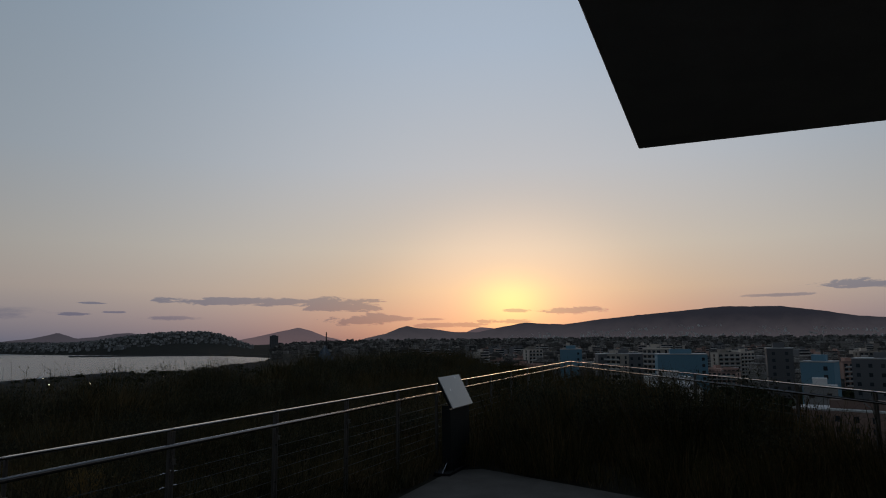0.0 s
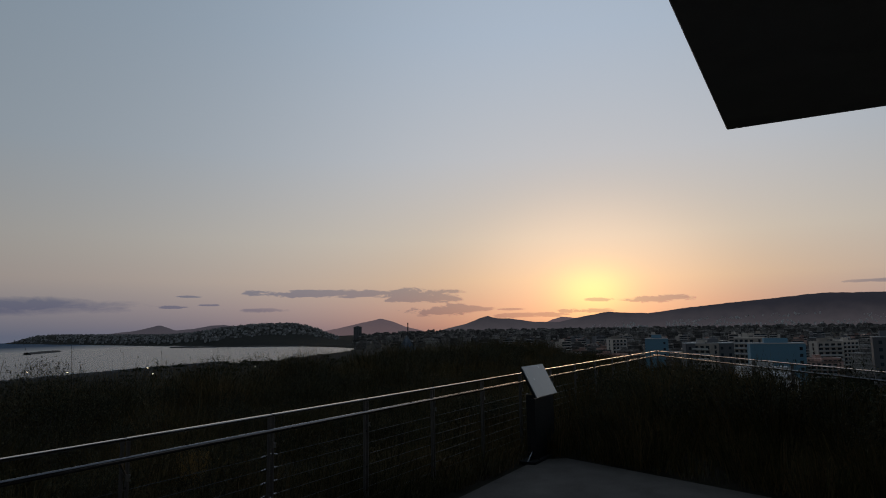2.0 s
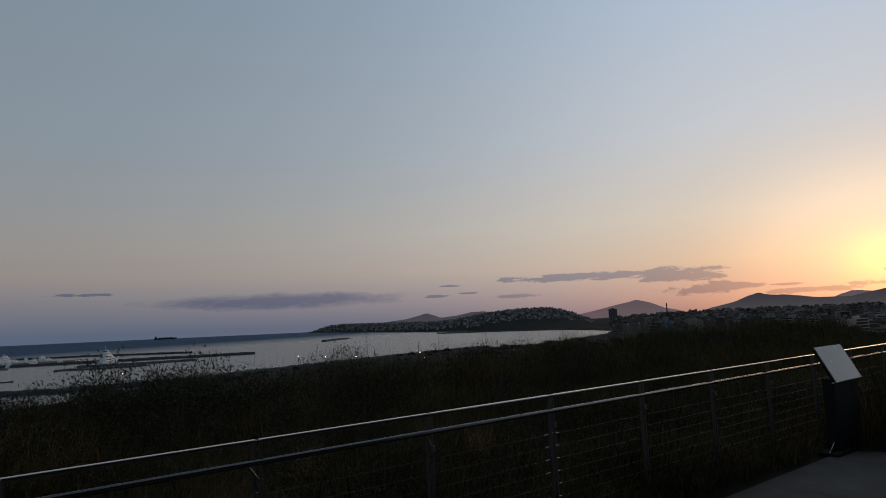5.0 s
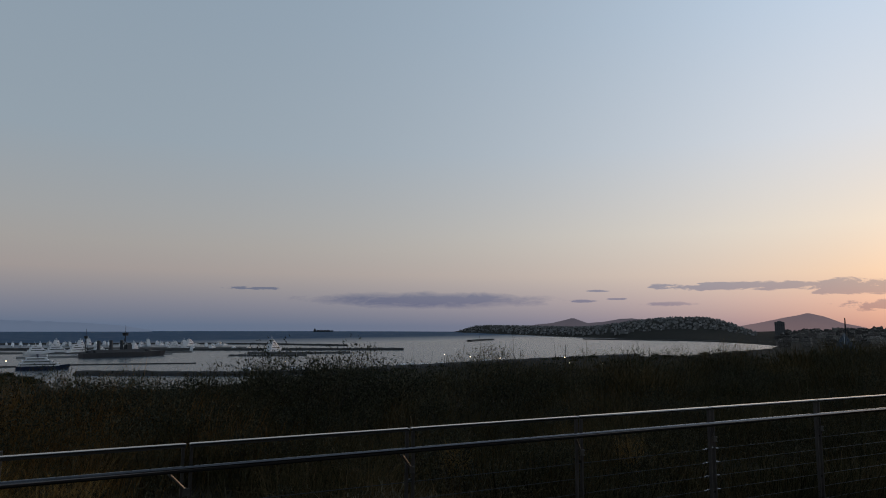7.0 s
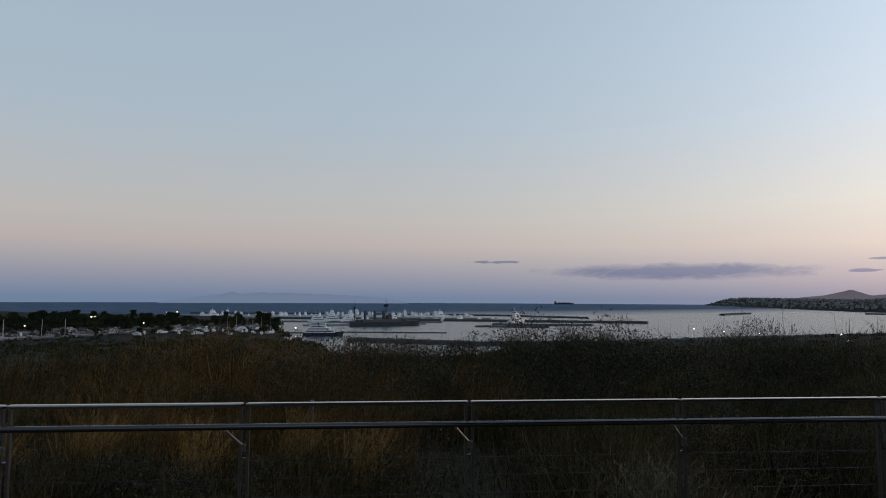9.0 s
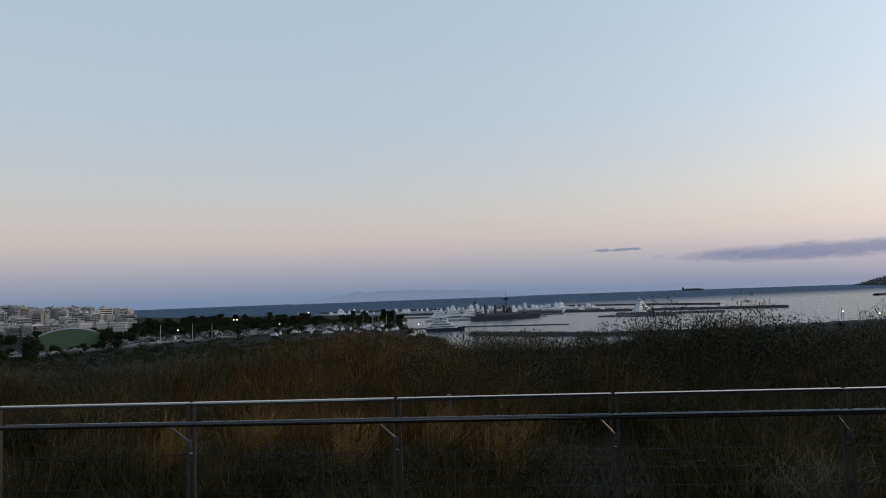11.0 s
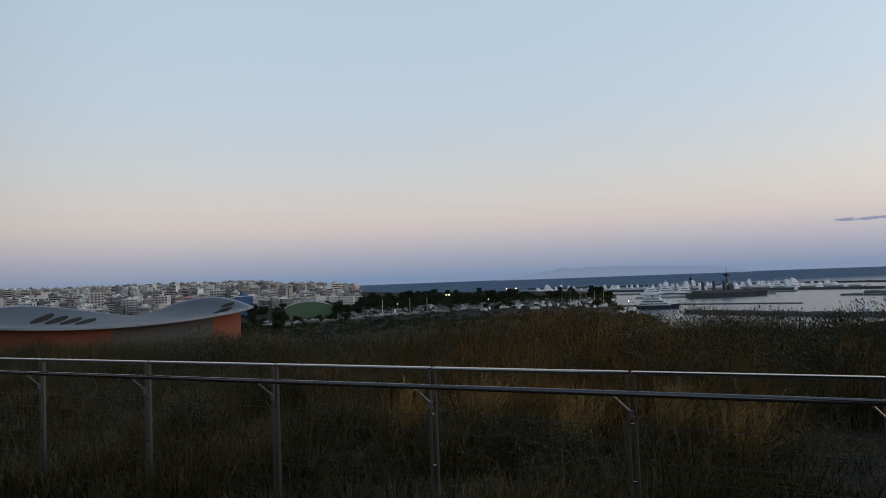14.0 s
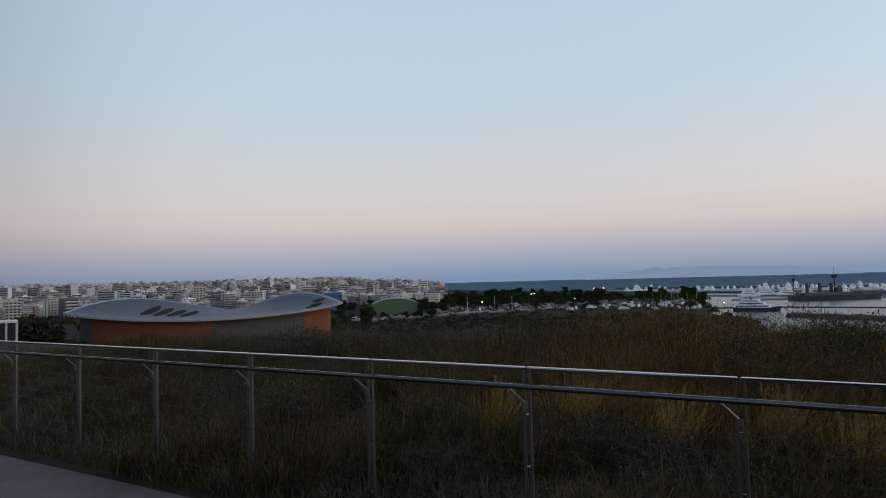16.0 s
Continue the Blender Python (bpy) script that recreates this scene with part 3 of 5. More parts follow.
hw, hl = (x1 - x0) / 2, (high - low).length / 2
part("panel", on_panel(B(), -hw, hw, -hl, hl, -0.012, 0.0, 0.004), PANEL, lectern, "pale glossy printed panel")
part("backing", on_panel(B(), -hw + 0.02, hw - 0.02, -hl + 0.02, hl - 0.02, -0.05, -0.0125, 0.005), DARK_STEEL, lectern, "dark steel backing tray")
bm = B()
box(bm, x0 + 0.03, x1 - 0.03, 3.33, 3.41, 0.0, 0.79, 0.006)
part("stand", bm, DARK_STEEL, lectern, "dark steel plate stand")
for sx in (x0 + 0.05, x1 - 0.08):
    bm = B()
    box(bm, sx, sx + 0.03, 3.36, 3.46, 0.0, 0.84, 0.004)
    part("leg", bm, DARK_STEEL, lectern)
bm = B()
box(bm, x0 - 0.17, x1 - 0.02, 3.27, 3.50, -0.03, 0.012, 0.004)
part("base_plate", bm, DARK_STEEL, lectern)
bm = B()
gv = [bm.verts.new(p) for p in ((x0 - 0.16, 3.37, 0.012), (x0 + 0.03, 3.37, 0.012), (x0 + 0.03, 3.37, 0.13), (x0 - 0.16, 3.38, 0.012), (x0 + 0.03, 3.38, 0.012), (x0 + 0.03, 3.38, 0.13))]
for q in ((0, 1, 2), (5, 4, 3), (0, 3, 4, 1), (1, 4, 5, 2), (2, 5, 3, 0)):
    bm.faces.new([gv[i] for i in q])
part("gusset", bm, STEEL, lectern, "bright steel foot gusset")
for sx in (x0 + 0.05, x1 - 0.05):
    bm = B()
    tube(bm, (sx, 3.30, 0.012), (sx, 3.30, 0.024), 0.014, sides=6)
    part("bolt", bm, STEEL, lectern, "bright steel bolt")

# ---- planting ----
rng = np.random.default_rng(7)


def blades(pts, h0, h1, w, lean, mat, name, lengths=None, outward=None):
    """Bent, tapering blades at the given places, all in one mesh."""
    n = len(pts)
    pts = np.asarray(pts, dtype=float)
    h = rng.uniform(h0, h1, n) if lengths is None else lengths
    a = rng.uniform(0, 2 * np.pi, n)
    side = np.stack([np.cos(a), np.sin(a), np.zeros(n)], 1)
    b = rng.uniform(0, 2 * np.pi, n) if outward is None else outward
    l = rng.uniform(0.1, 1.0, n) * lean
    out = np.stack([np.cos(b), np.sin(b), np.zeros(n)], 1) * (l * h)[:, None]
    up = np.array([0, 0, 1.0])
    ww = (w * rng.uniform(0.6, 1.4, n))[:, None]
    m = pts + out * 0.34 + up * (h * 0.66)[:, None]
    t = pts + out + up * (h * (1 - 0.33 * l))[:, None]
    v = np.stack([pts - side * ww, pts + side * ww, m + side * ww * 0.7, m - side * ww * 0.7, t], 1).reshape(-1, 3)
    i = np.arange(n) * 5
    me = bpy.data.meshes.new(name)
    me.vertices.add(n * 5)
    me.vertices.foreach_set("co", v.ravel())
    loops = np.stack([i, i + 1, i + 2, i + 3, i + 3, i + 2, i + 4], 1).ravel()
    me.loops.add(n * 7)
    me.loops.foreach_set("vertex_index", loops.astype(np.int32))
    me.polygons.add(n * 2)
    me.polygons.foreach_set("loop_start", np.stack([np.arange(n) * 7, np.arange(n) * 7 + 4], 1).ravel().astype(np.int32))
    me.update(calc_edges=True)
    me.validate()
    me.materials.append(mat)
    return me


def bed_points(count, x0, x1, y0, y1, keep):
    pts = []
    while len(pts) < count:
        x, y = rng.uniform(x0, x1), rng.uniform(y0, y1)
        if on_paving(x - 0.02, y - 0.06) or y > garden_edge(x) + 1.0 or past_side_rail(x, y) > 0 or not keep(x, y):
            continue
        pts.append((x, y, max(garden_height(x, y) - 0.03, -1.2)))
    return pts


def patch(x, y, seed, size):
    return noise.noise(Vector((x * size, y * size, seed)))


def tall(x, y):
    """How high the growth stands: higher on the crest, lower towards the western end."""
    crest = np.interp(y, [3.4, 4.6, 7.5, 10.2, 11.5], [0.44, 0.66, 0.82, 1.10, 1.05])
    side = np.interp(x, [-16, -9, -4, 8, 20], [0.62, 0.74, 0.98, 1.0, 1.0])
    if y < 3.4:
        right = np.interp(y, [-9.5, -6, 0.86, 3.05, 3.38], [4.6, 5.2, 8.05, 9.0, 8.75])
        crest = np.interp(x - right, [0.2, 0.9, 1.8], [0.55, 1.0, 1.22])
    return crest * side * (1 + 0.45 * patch(x, y, 3.0, 0.55) + 0.3 * patch(x, y, 5.0, 1.7))


def clumps(count, per, spread, x0, x1, y0, y1, keep, low=0.45, high=1.0):
    """Tufts of blades that lean out from their middle; each tuft has its own height."""
    pts, hs, out = [], [], []
    for c in bed_points(count, x0, x1, y0, y1, keep):
        top = tall(c[0], c[1]) * rng.uniform(0.55, 1.12)
        n = int(per * rng.uniform(0.5, 1.5))
        off = rng.normal(0, spread * rng.uniform(0.6, 1.5), (n, 2))
        wind = rng.normal(0.1, 0.4)
        for dx, dy in off:
            x, y = c[0] + dx, c[1] + dy
            if on_paving(x - 0.02, y - 0.05):
                continue
            pts.append((x, y, c[2]))
            hs.append(top * rng.uniform(low, high))
            out.append(math.atan2(dy + 0.03, dx + 0.10) + wind)
    return np.array(pts), np.array(hs), np.array(out)


p, h, o = clumps(2900, 64, 0.13, -16, 13, 3.42, 11.5, lambda x, y: rng.random() < 0.42 + 1.7 * patch(x, y, 1.0, 0.9))
tagged(new("grass", blades(p, 0, 0, 0.0030, 1.35, GRASS, "grass", h, o)), "long olive-green and dry grass behind the rail", "grass", kind="stuff")
p, h, o = clumps(2300, 56, 0.15, 5, 27, -9, 12.5, lambda x, y: (x > 12.5 or y < 3.4) and rng.random() < 0.7 + 0.6 * patch(x, y, 1.0, 1.1))
tagged(new("bed_grass", blades(p, 0, 0, 0.0050, 1.0, GRASS, "bed_grass", h, o)), "dense dark grass of the bed beyond the paving", "grass", kind="stuff")
p, h, o = clumps(360, 70, 0.17, -9, 3.0, 5.8, 11.4, lambda x, y: rng.random() < np.exp(-((math.degrees(math.atan2(-x, y)) - 11) / 13) ** 2) * (0.3 + 1.6 * max(0, patch(x, y, 8.0, 0.8) + 0.25)), 0.6, 1.1)
tagged(new("rust_grass", blades(p, 0, 0, 0.0028, 0.95, RUST_GRASS, "rust_grass", h, o)), "tall rust-brown feathery grass on the crest", "grass", kind="stuff")


low = bed_points(46000, -16, 22, -7, 8.5, lambda x, y: y > 3.39 or x > 4.5) + bed_points(34000, -14, 8, 3.36, 5.2, lambda x, y: True)
tagged(new("undergrowth", blades(low, 0.05, 0.22, 0.005, 1.3, UNDERGROWTH, "undergrowth")), "short matted undergrowth over the soil", "grass", kind="stuff")


def stalks(pts, heights):
    """Thin dry stems, each with side twigs and seed heads."""
    v, f = [], []

    def sliver(a, b, w):
        a, b = np.array(a), np.array(b)
        ang = rng.uniform(0, 2 * np.pi)
        s = np.array([math.cos(ang), math.sin(ang), 0]) * w
        i = len(v)
        v.extend([a - s, a + s, b + s * 0.6, b - s * 0.6])
        f.append((i, i + 1, i + 2, i + 3))

    for p, h in zip(pts, heights):
        lean = rng.normal(0, 0.10, 2) * h
        top = (p[0] + lean[0], p[1] + lean[1], p[2] + h)
        sliver(p, top, 0.0040)
        for k in range(rng.integers(3, 8)):
            t = rng.uniform(0.5, 1.0)
            q = np.array(p) + (np.array(top) - p) * t
            ang, ln = rng.uniform(0, 2 * np.pi), rng.uniform(0.05, 0.16)
            e = q + np.array([math.cos(ang) * ln, math.sin(ang) * ln, ln * rng.uniform(0.3, 1.2)])
            sliver(q, e, 0.0026)
            sliver(e - np.array([0, 0, 0.008]), e + np.array([0, 0, 0.018]), 0.005)
    return raw("dry_stalks", v, f, STALK)


pts = bed_points(420, -7, 24, 8.6, 11.6, lambda x, y: patch(x, y, 12.0, 0.6) > 0.12 and math.degrees(math.atan2(-x, y)) < 6)
tagged(new("dry_stalks", stalks(pts, rng.uniform(0.65, 0.98, len(pts)))), "thin dry stalks with seed heads along the crest", "plants", kind="stuff")
pts = bed_points(1500, -15, 14, 3.9, 10.5, lambda x, y: patch(x, y, 14.0, 0.7) > -0.1)
tagged(new("meadow_stalks", stalks(pts, np.array([tall(p[0], p[1]) for p in pts]) * rng.uniform(0.5, 1.0, len(pts)))), "pale dry stalks among the grass", "plants", kind="stuff")


def shrub_meshes(seed, r, h, leaves):
    """Stems and many narrow leaves of one rounded, uneven shrub."""
    g = np.random.default_rng(seed)
    bm = B()
    lv, lf = [], []
    lobes = [(g.normal(0, r * 0.4), g.normal(0, r * 0.4), h * g.uniform(0.4, 0.8), r * g.uniform(0.3, 0.55)) for k in range(9)]
    for x, y, z, s in lobes:
        tube(bm, (x * 0.2, y * 0.2, -0.02), (x, y, z), 0.012, 0.005, 5)
    for k in range(leaves):
        x, y, z, s = lobes[k % 9]
        d = g.normal(0, 1, 3)
        d /= np.linalg.norm(d)
        c = np.array([x, y, z]) + d * s * g.uniform(0.5, 1.15) * np.array([1, 1, 0.9])
        c[2] = max(c[2], 0.03)
        u = d * 0.5 + g.normal(0, 0.6, 3) + np.array([0, 0, 0.5])
        u = u / np.linalg.norm(u) * g.uniform(0.022, 0.052)
        w = np.cross(u, g.normal(0, 1, 3))
        w = w / (np.linalg.norm(w) + 1e-6) * g.uniform(0.0035, 0.008)
        i = len(lv)
        lv.extend([c - w * 0.4, c + u * 0.5 - w, c + u, c + u * 0.5 + w])
        lf.append((i, i + 1, i + 2, i + 3))
    return mesh_of(bm, BARK, "woody_base"), raw("foliage", lv, lf, LEAF)


SHRUBS = [shrub_meshes(20 + k, 0.55 + 0.1 * k, 0.85, 3700) for k in range(4)]


def shrub(place, k, s):
    ob = thing("shrub", "rounded dark grey-green shrub among the grass", "shrub", Matrix.Translation(place) @ Matrix.Rotation(rng.uniform(0, 6.28), 4, "Z"), "shrubs of the roof garden")
    ob.scale = (s, s, s * rng.uniform(0.85, 1.1))
    part("woody_base", SHRUBS[k][0], None, ob)
    part("foliage", SHRUBS[k][1], None, ob)


spots = []
for k in range(4000):
    x, y = rng.uniform(-15, 25), rng.uniform(-6, 10.8)
    if on_paving(x - 0.9, y - 0.9) or on_paving(x, y - 0.9) or (x > 8.2 and y < 3.3 and x < 9.4):
        continue
    line = 3.735 - (18.3 - x) * 0.577
    if abs(y - RAIL_Y) < 0.75 or (abs(y - line) < 0.8 and x > 7):
        continue
    if (y < 3 and x < 9.5) or past_side_rail(x, y) > -0.3:
        continue
    az = math.degrees(math.atan2(-x, y))
    want = 1.0 if az < -1 else 0.4 if az < 20 else 0.75
    if y < 8 and az > -40:
        want *= 0.85
    if rng.random() > want or any((x - a) ** 2 + (y - b) ** 2 < 0.62 for a, b in spots):
        continue
    spots.append((x, y))
    shrub((x, y, garden_height(x, y) - 0.03), len(spots) % 4, tall(x, y) * rng.uniform(0.72, 1.0))
    if len(spots) >= 235:
        break


for az, y, s in ((6.5, 8.8, 1.15), (4.0, 9.4, 1.2), (1.5, 9.2, 1.15), (-1.5, 9.6, 1.15), (-4.5, 9.3, 1.2), (-8.0, 9.6, 1.2), (-12.0, 9.4, 1.15), (-14.5, 9.6, 1.3), (-16.2, 9.9, 1.35), (-21.0, 9.3, 1.25), (-26.0, 9.6, 1.15), (-31.0, 9.2, 1.1), (3.0, 8.0, 0.9), (-3.0, 8.1, 0.95), (-10.0, 8.2, 0.9), (-18.0, 9.4, 1.3)):
    x = -y * math.tan(radians(az))
    shrub((x, y, garden_height(x, y) - 0.03), int(abs(az)) % 4, s)


def tuft_meshes(seed):
    """A fountain of arching leaves, and stems that end in feathery seed heads blown to one side."""
    g = np.random.default_rng(seed)
    n = 240
    c = np.stack([g.normal(0, 0.08, n), g.normal(0, 0.08, n), np.zeros(n)], 1)
    leaves = blades(c, 0.25, 0.50, 0.0028, 0.9, GRASS, "leaves")
    v, f = [], []

    def hair(a, b, w):
        t = g.uniform(0, 6.28)
        q = np.array([math.cos(t), math.sin(t), 0.2]) * w
        i = len(v)
        v.extend([a - q, a + q, b])
        f.append((i, i + 1, i + 2))

    for k in range(110):
        a = g.uniform(0, 6.28)
        lean = np.array([math.cos(a) * 0.09 + 0.07, math.sin(a) * 0.09 + 0.02, 0]) * g.uniform(0.2, 1.5)
        root = np.array([g.normal(0, 0.06), g.normal(0, 0.06), 0.0])
        h = g.uniform(0.38, 0.66)
        knee = root + lean * 0.5 + np.array([0, 0, h * 0.7])
        tip = root + lean * 1.25 + np.array([0, 0, h])
        hair(root, knee, 0.0022)
        hair(knee, tip, 0.0020)
        for q in range(34):
            p = knee + (tip - knee) * g.uniform(-0.5, 1.0)
            d = g.normal(0, 0.013, 3) + (tip - knee) * 0.16
            hair(p, p + d, 0.0014)
    return leaves, raw("plume", v, f, STRAW)


TUFTS = [tuft_meshes(40 + k) for k in range(3)]
TUFT_PLACES = [(-2.95, 5.13), (-2.36, 5.51), (-1.49, 5.28), (-0.81, 5.69), (-0.22, 5.08)]
TUFT_PLACES += [(2.9, 5.6), (4.6, 5.2)]
for k, (x, y) in enumerate(TUFT_PLACES):
    ob = thing("grass_tuft", "straw-yellow tuft of feathery grass behind the rail", "grass tuft", pose(x, y, garden_height(x, y) - 0.02, 0, 0, 25 * (k % 3)), "straw tufts")
    ob.scale = (1.25, 1.25, 1.05) if k < 5 else (0.9, 0.9, 0.8)
    part("leaves", TUFTS[k % 3][0], None, ob, "arching olive leaves")
    part("plume", TUFTS[k % 3][1], None, ob, "feathery straw-coloured seed heads")

oat = thing("oat_grass", "pale oat-like grass with hanging seed heads beside the rail", "grass tuft", pose(1.68, 4.2, garden_height(1.68, 4.2) - 0.04))
pts = [(rng.normal(0, 0.16), rng.normal(0, 0.12), 0.0) for k in range(130)]
oat_mesh = stalks(pts, rng.uniform(0.3, 0.56, len(pts)))
oat_mesh.materials[0] = OAT
part("stalks", oat_mesh, None, oat)

# ---- trees of the park below ----
def tree_meshes(seed, h, r):
    g = np.random.default_rng(seed)
    bm = B()
    tube(bm, (0, 0, -0.6), (0.1, 0.1, h * 0.5), 0.28, 0.16, 7)
    lobes = []
    for k in range(10):
        a, e = g.uniform(0, 6.28), g.uniform(0.1, 1.0)
        c = np.array([math.cos(a) * r * 0.62 * g.uniform(0.3, 1), math.sin(a) * r * 0.62 * g.uniform(0.3, 1), h * (0.34 + 0.48 * e)])
        lobes.append((c, r * g.uniform(0.4, 0.6)))
        tube(bm, (0.1, 0.1, h * 0.38), tuple(c), 0.10, 0.03, 5)
    v, f = [], []
    for k in range(1300):
        c, s = lobes[k % 10]
        d = g.normal(0, 1, 3)
        d /= np.linalg.norm(d)
        q = c + d * s * g.uniform(0.45, 1.1) * np.array([1, 1, 0.8])
        u, w = g.normal(0, 1, 3), g.normal(0, 1, 3)
        u = u / np.linalg.norm(u) * g.uniform(0.4, 0.9)
        w = w / np.linalg.norm(w) * g.uniform(0.3, 0.6)
        i = len(v)
        v.extend([q - u, q + w, q + u, q - w * 0.8])
        f.append((i, i + 1, i + 2, i + 3))
    return mesh_of(bm, BARK, "trunk"), raw("crown", v, f, TREE_LEAF)


TREES = [tree_meshes(60 + k, (9, 12, 10, 14)[k], (4.0, 4.6, 5.2, 4.2)[k]) for k in range(4)]


def tree(az, d, s=1.0):
    z = land_height(az, d)
    ob = thing("tree", "dark evergreen park tree seen from above the city", "tree", pose(*spot(az, d, z), 0, 0, rng.uniform(0, 360)), "park and street trees")
    ob.scale = (s * 1.1, s * 1.1, s)
    k = rng.integers(0, 4)
    part("trunk", TREES[k][0], None, ob)
    part("crown", TREES[k][1], None, ob)


def scatter_trees(count, az0, az1, d0, d1, s0=0.8, s1=1.2):
    for k in range(count):
        az, d = rng.uniform(az0, az1), math.sqrt(rng.uniform(d0 ** 2, d1 ** 2))
        s = shore(az)
        if s and s[0] - 25 < d < s[1] + 25:
            continue
        tree(az, d, rng.uniform(s0, s1))


scatter_trees(85, 9, 30, 820, 1000, 0.8, 1.25)      # pines behind the boat park
scatter_trees(30, 19, 31, 960, 1120, 1.0, 1.4)
scatter_trees(26, 30, 40, 620, 800, 0.9, 1.3)       # round the halls
scatter_trees(14, 60, 67, 180, 300, 1.0, 1.5)
scatter_trees(10, 37, 42, 420, 560, 0.8, 1.1)
scatter_trees(45, -84, -53, 420, 900, 0.8, 1.2)
scatter_trees(22, 9, 32, 640, 840, 0.5, 0.9)
scatter_trees(12, 33, 39, 560, 610, 0.4, 0.6)
scatter_trees(26, 42, 60, 430, 560, 0.7, 1.1)


def scrub(name, label, areas):
    """Bushes and low trees without number, as clouds of leaf clumps over the land."""
    v, f = [], []
    g = np.random.default_rng(91)
    for count, az0, az1, d0, d1, r0, r1 in areas:
        for k in range(count):
            az, d = g.uniform(az0, az1), math.sqrt(g.uniform(d0 ** 2, d1 ** 2))
            s = shore(az)
            if s and s[0] - 12 < d < s[1] + 12:
                continue
            c = np.array(spot(az, d, land_height(az, d)))
            r = g.uniform(r0, r1)
            for q in range(70):
                e = g.normal(0, 1, 3)
                e = e / np.linalg.norm(e) * g.uniform(0.5, 1.1) * np.array([r * 1.5, r * 1.5, r])
                e[2] = abs(e[2])
                u, w = g.normal(0, 1, 3) * r * 0.16, g.normal(0, 1, 3) * r * 0.16
                i = len(v)
                v.extend([c + e - u, c + e + w, c + e + u, c + e - w])
                f.append((i, i + 1, i + 2, i + 3))
    return tagged(new(name, raw(name, v, f, TREE_LEAF)), label, "bushes", kind="stuff")


scrub("scrub", "dark scrub and low trees on the land below", [(420, 5, 42, 430, 560, 1.0, 2.6), (170, 5, 40, 470, 640, 1.2, 3.0), (260, 8, 34, 640, 900, 1.0, 3.0), (200, 8.5, 30, 835, 980, 3.0, 6.5), (60, 20, 31, 980, 1120, 5.0, 9.0), (260, -104, -78, 250, 470, 2.5, 5.5),
      (260, -80, -52, 300, 900, 2.0, 5.0), (140, -56, -34, 500, 950, 1.5, 3.5), (60, -36, -14, 430, 600, 1.0, 2.2), (120, 40, 67, 400, 900, 2.5, 5.0), (160, 30, 66, 850, 1050, 2.5, 5.0)])


# ---- apartment buildings ----
def apartment_template(seed, wide, deep, floors, wall, name="apartment_building"):
    """A flat-roofed block with balconies floor by floor, windows, parapet, stair hut and water tank."""
    g = np.random.default_rng(seed)
    ob = thing(name, "flat-roofed pale apartment building with balconies", "building")
    h = floors * 3.05 + 1.0
    bm = B()
    box(bm, -wide / 2, wide / 2, -deep / 2, deep / 2, -12, h)
    part("wall", bm, wall, ob)
    bm = B()
    t = 0.25
    for x0, x1, y0, y1 in ((-wide / 2, wide / 2, -deep / 2, -deep / 2 + t), (-wide / 2, wide / 2, deep / 2 - t, deep / 2),
                           (-wide / 2, -wide / 2 + t, -deep / 2 + t, deep / 2 - t), (wide / 2 - t, wide / 2, -deep / 2 + t, deep / 2 - t)):
        box(bm, x0, x1, y0, y1, h, h + 0.8)
    part("parapet", bm, wall, ob)
    bm = B()
    hx = g.uniform(-wide / 4, wide / 4)
    box(bm, hx - 2.2, hx + 2.2, -1.5, 3.0, h, h + 2.8)
    box(bm, hx - 2.5, hx + 2.5, -1.8, 3.3, h + 2.8, h + 3.0)
    part("stair_hut", bm, wall, ob)
    bm = B()
    for k in range(2):
        tube(bm, (hx + 3.4 + k * 0.2, 1 - k * 2.4, h), (hx + 3.4 + k * 0.2, 1 - k * 2.4, h + 1.5), 0.6, sides=8)
    part("water_tank", bm, ROOF, ob, "grey roof water tank")
    bm = B()
    tube(bm, (hx - 1, 0, h + 3.0), (hx - 1, 0, h + 6.5), 0.08, sides=5)
    part("aerial", bm, WARSHIP_DARK, ob)
    win = B()
    box(win, -1.15, 1.15, -0.06, 0.06, -1.1, 1.1)
    win = mesh_of(win, WINDOW, "window")
    n = max(3, int(wide / 3.6))
    for fl in range(floors):
        z = 1.0 + fl * 3.05
        bm = B()
        b = wide / 2 - (0.3 if fl % 2 else 0.8)
        box(bm, -b, b, -deep / 2 - 1.5, -deep / 2, z - 0.18, z)
        box(bm, -b, b, -deep / 2 - 1.5, -deep / 2 - 1.38, z, z + 0.85)
        part("balcony", bm, PALE_SLAB, ob)
        for k in range(n):
            w = part("window", win, None, ob)
            w.location = ((k + 0.5) / n * wide - wide / 2, -deep / 2, z + 1.25)
        for s in (-1, 1):
            w = part("window", win, None, ob)
            w.matrix_basis = pose(s * wide / 2, 0.0, z + 1.4, 0, 0, 90)
    return ob


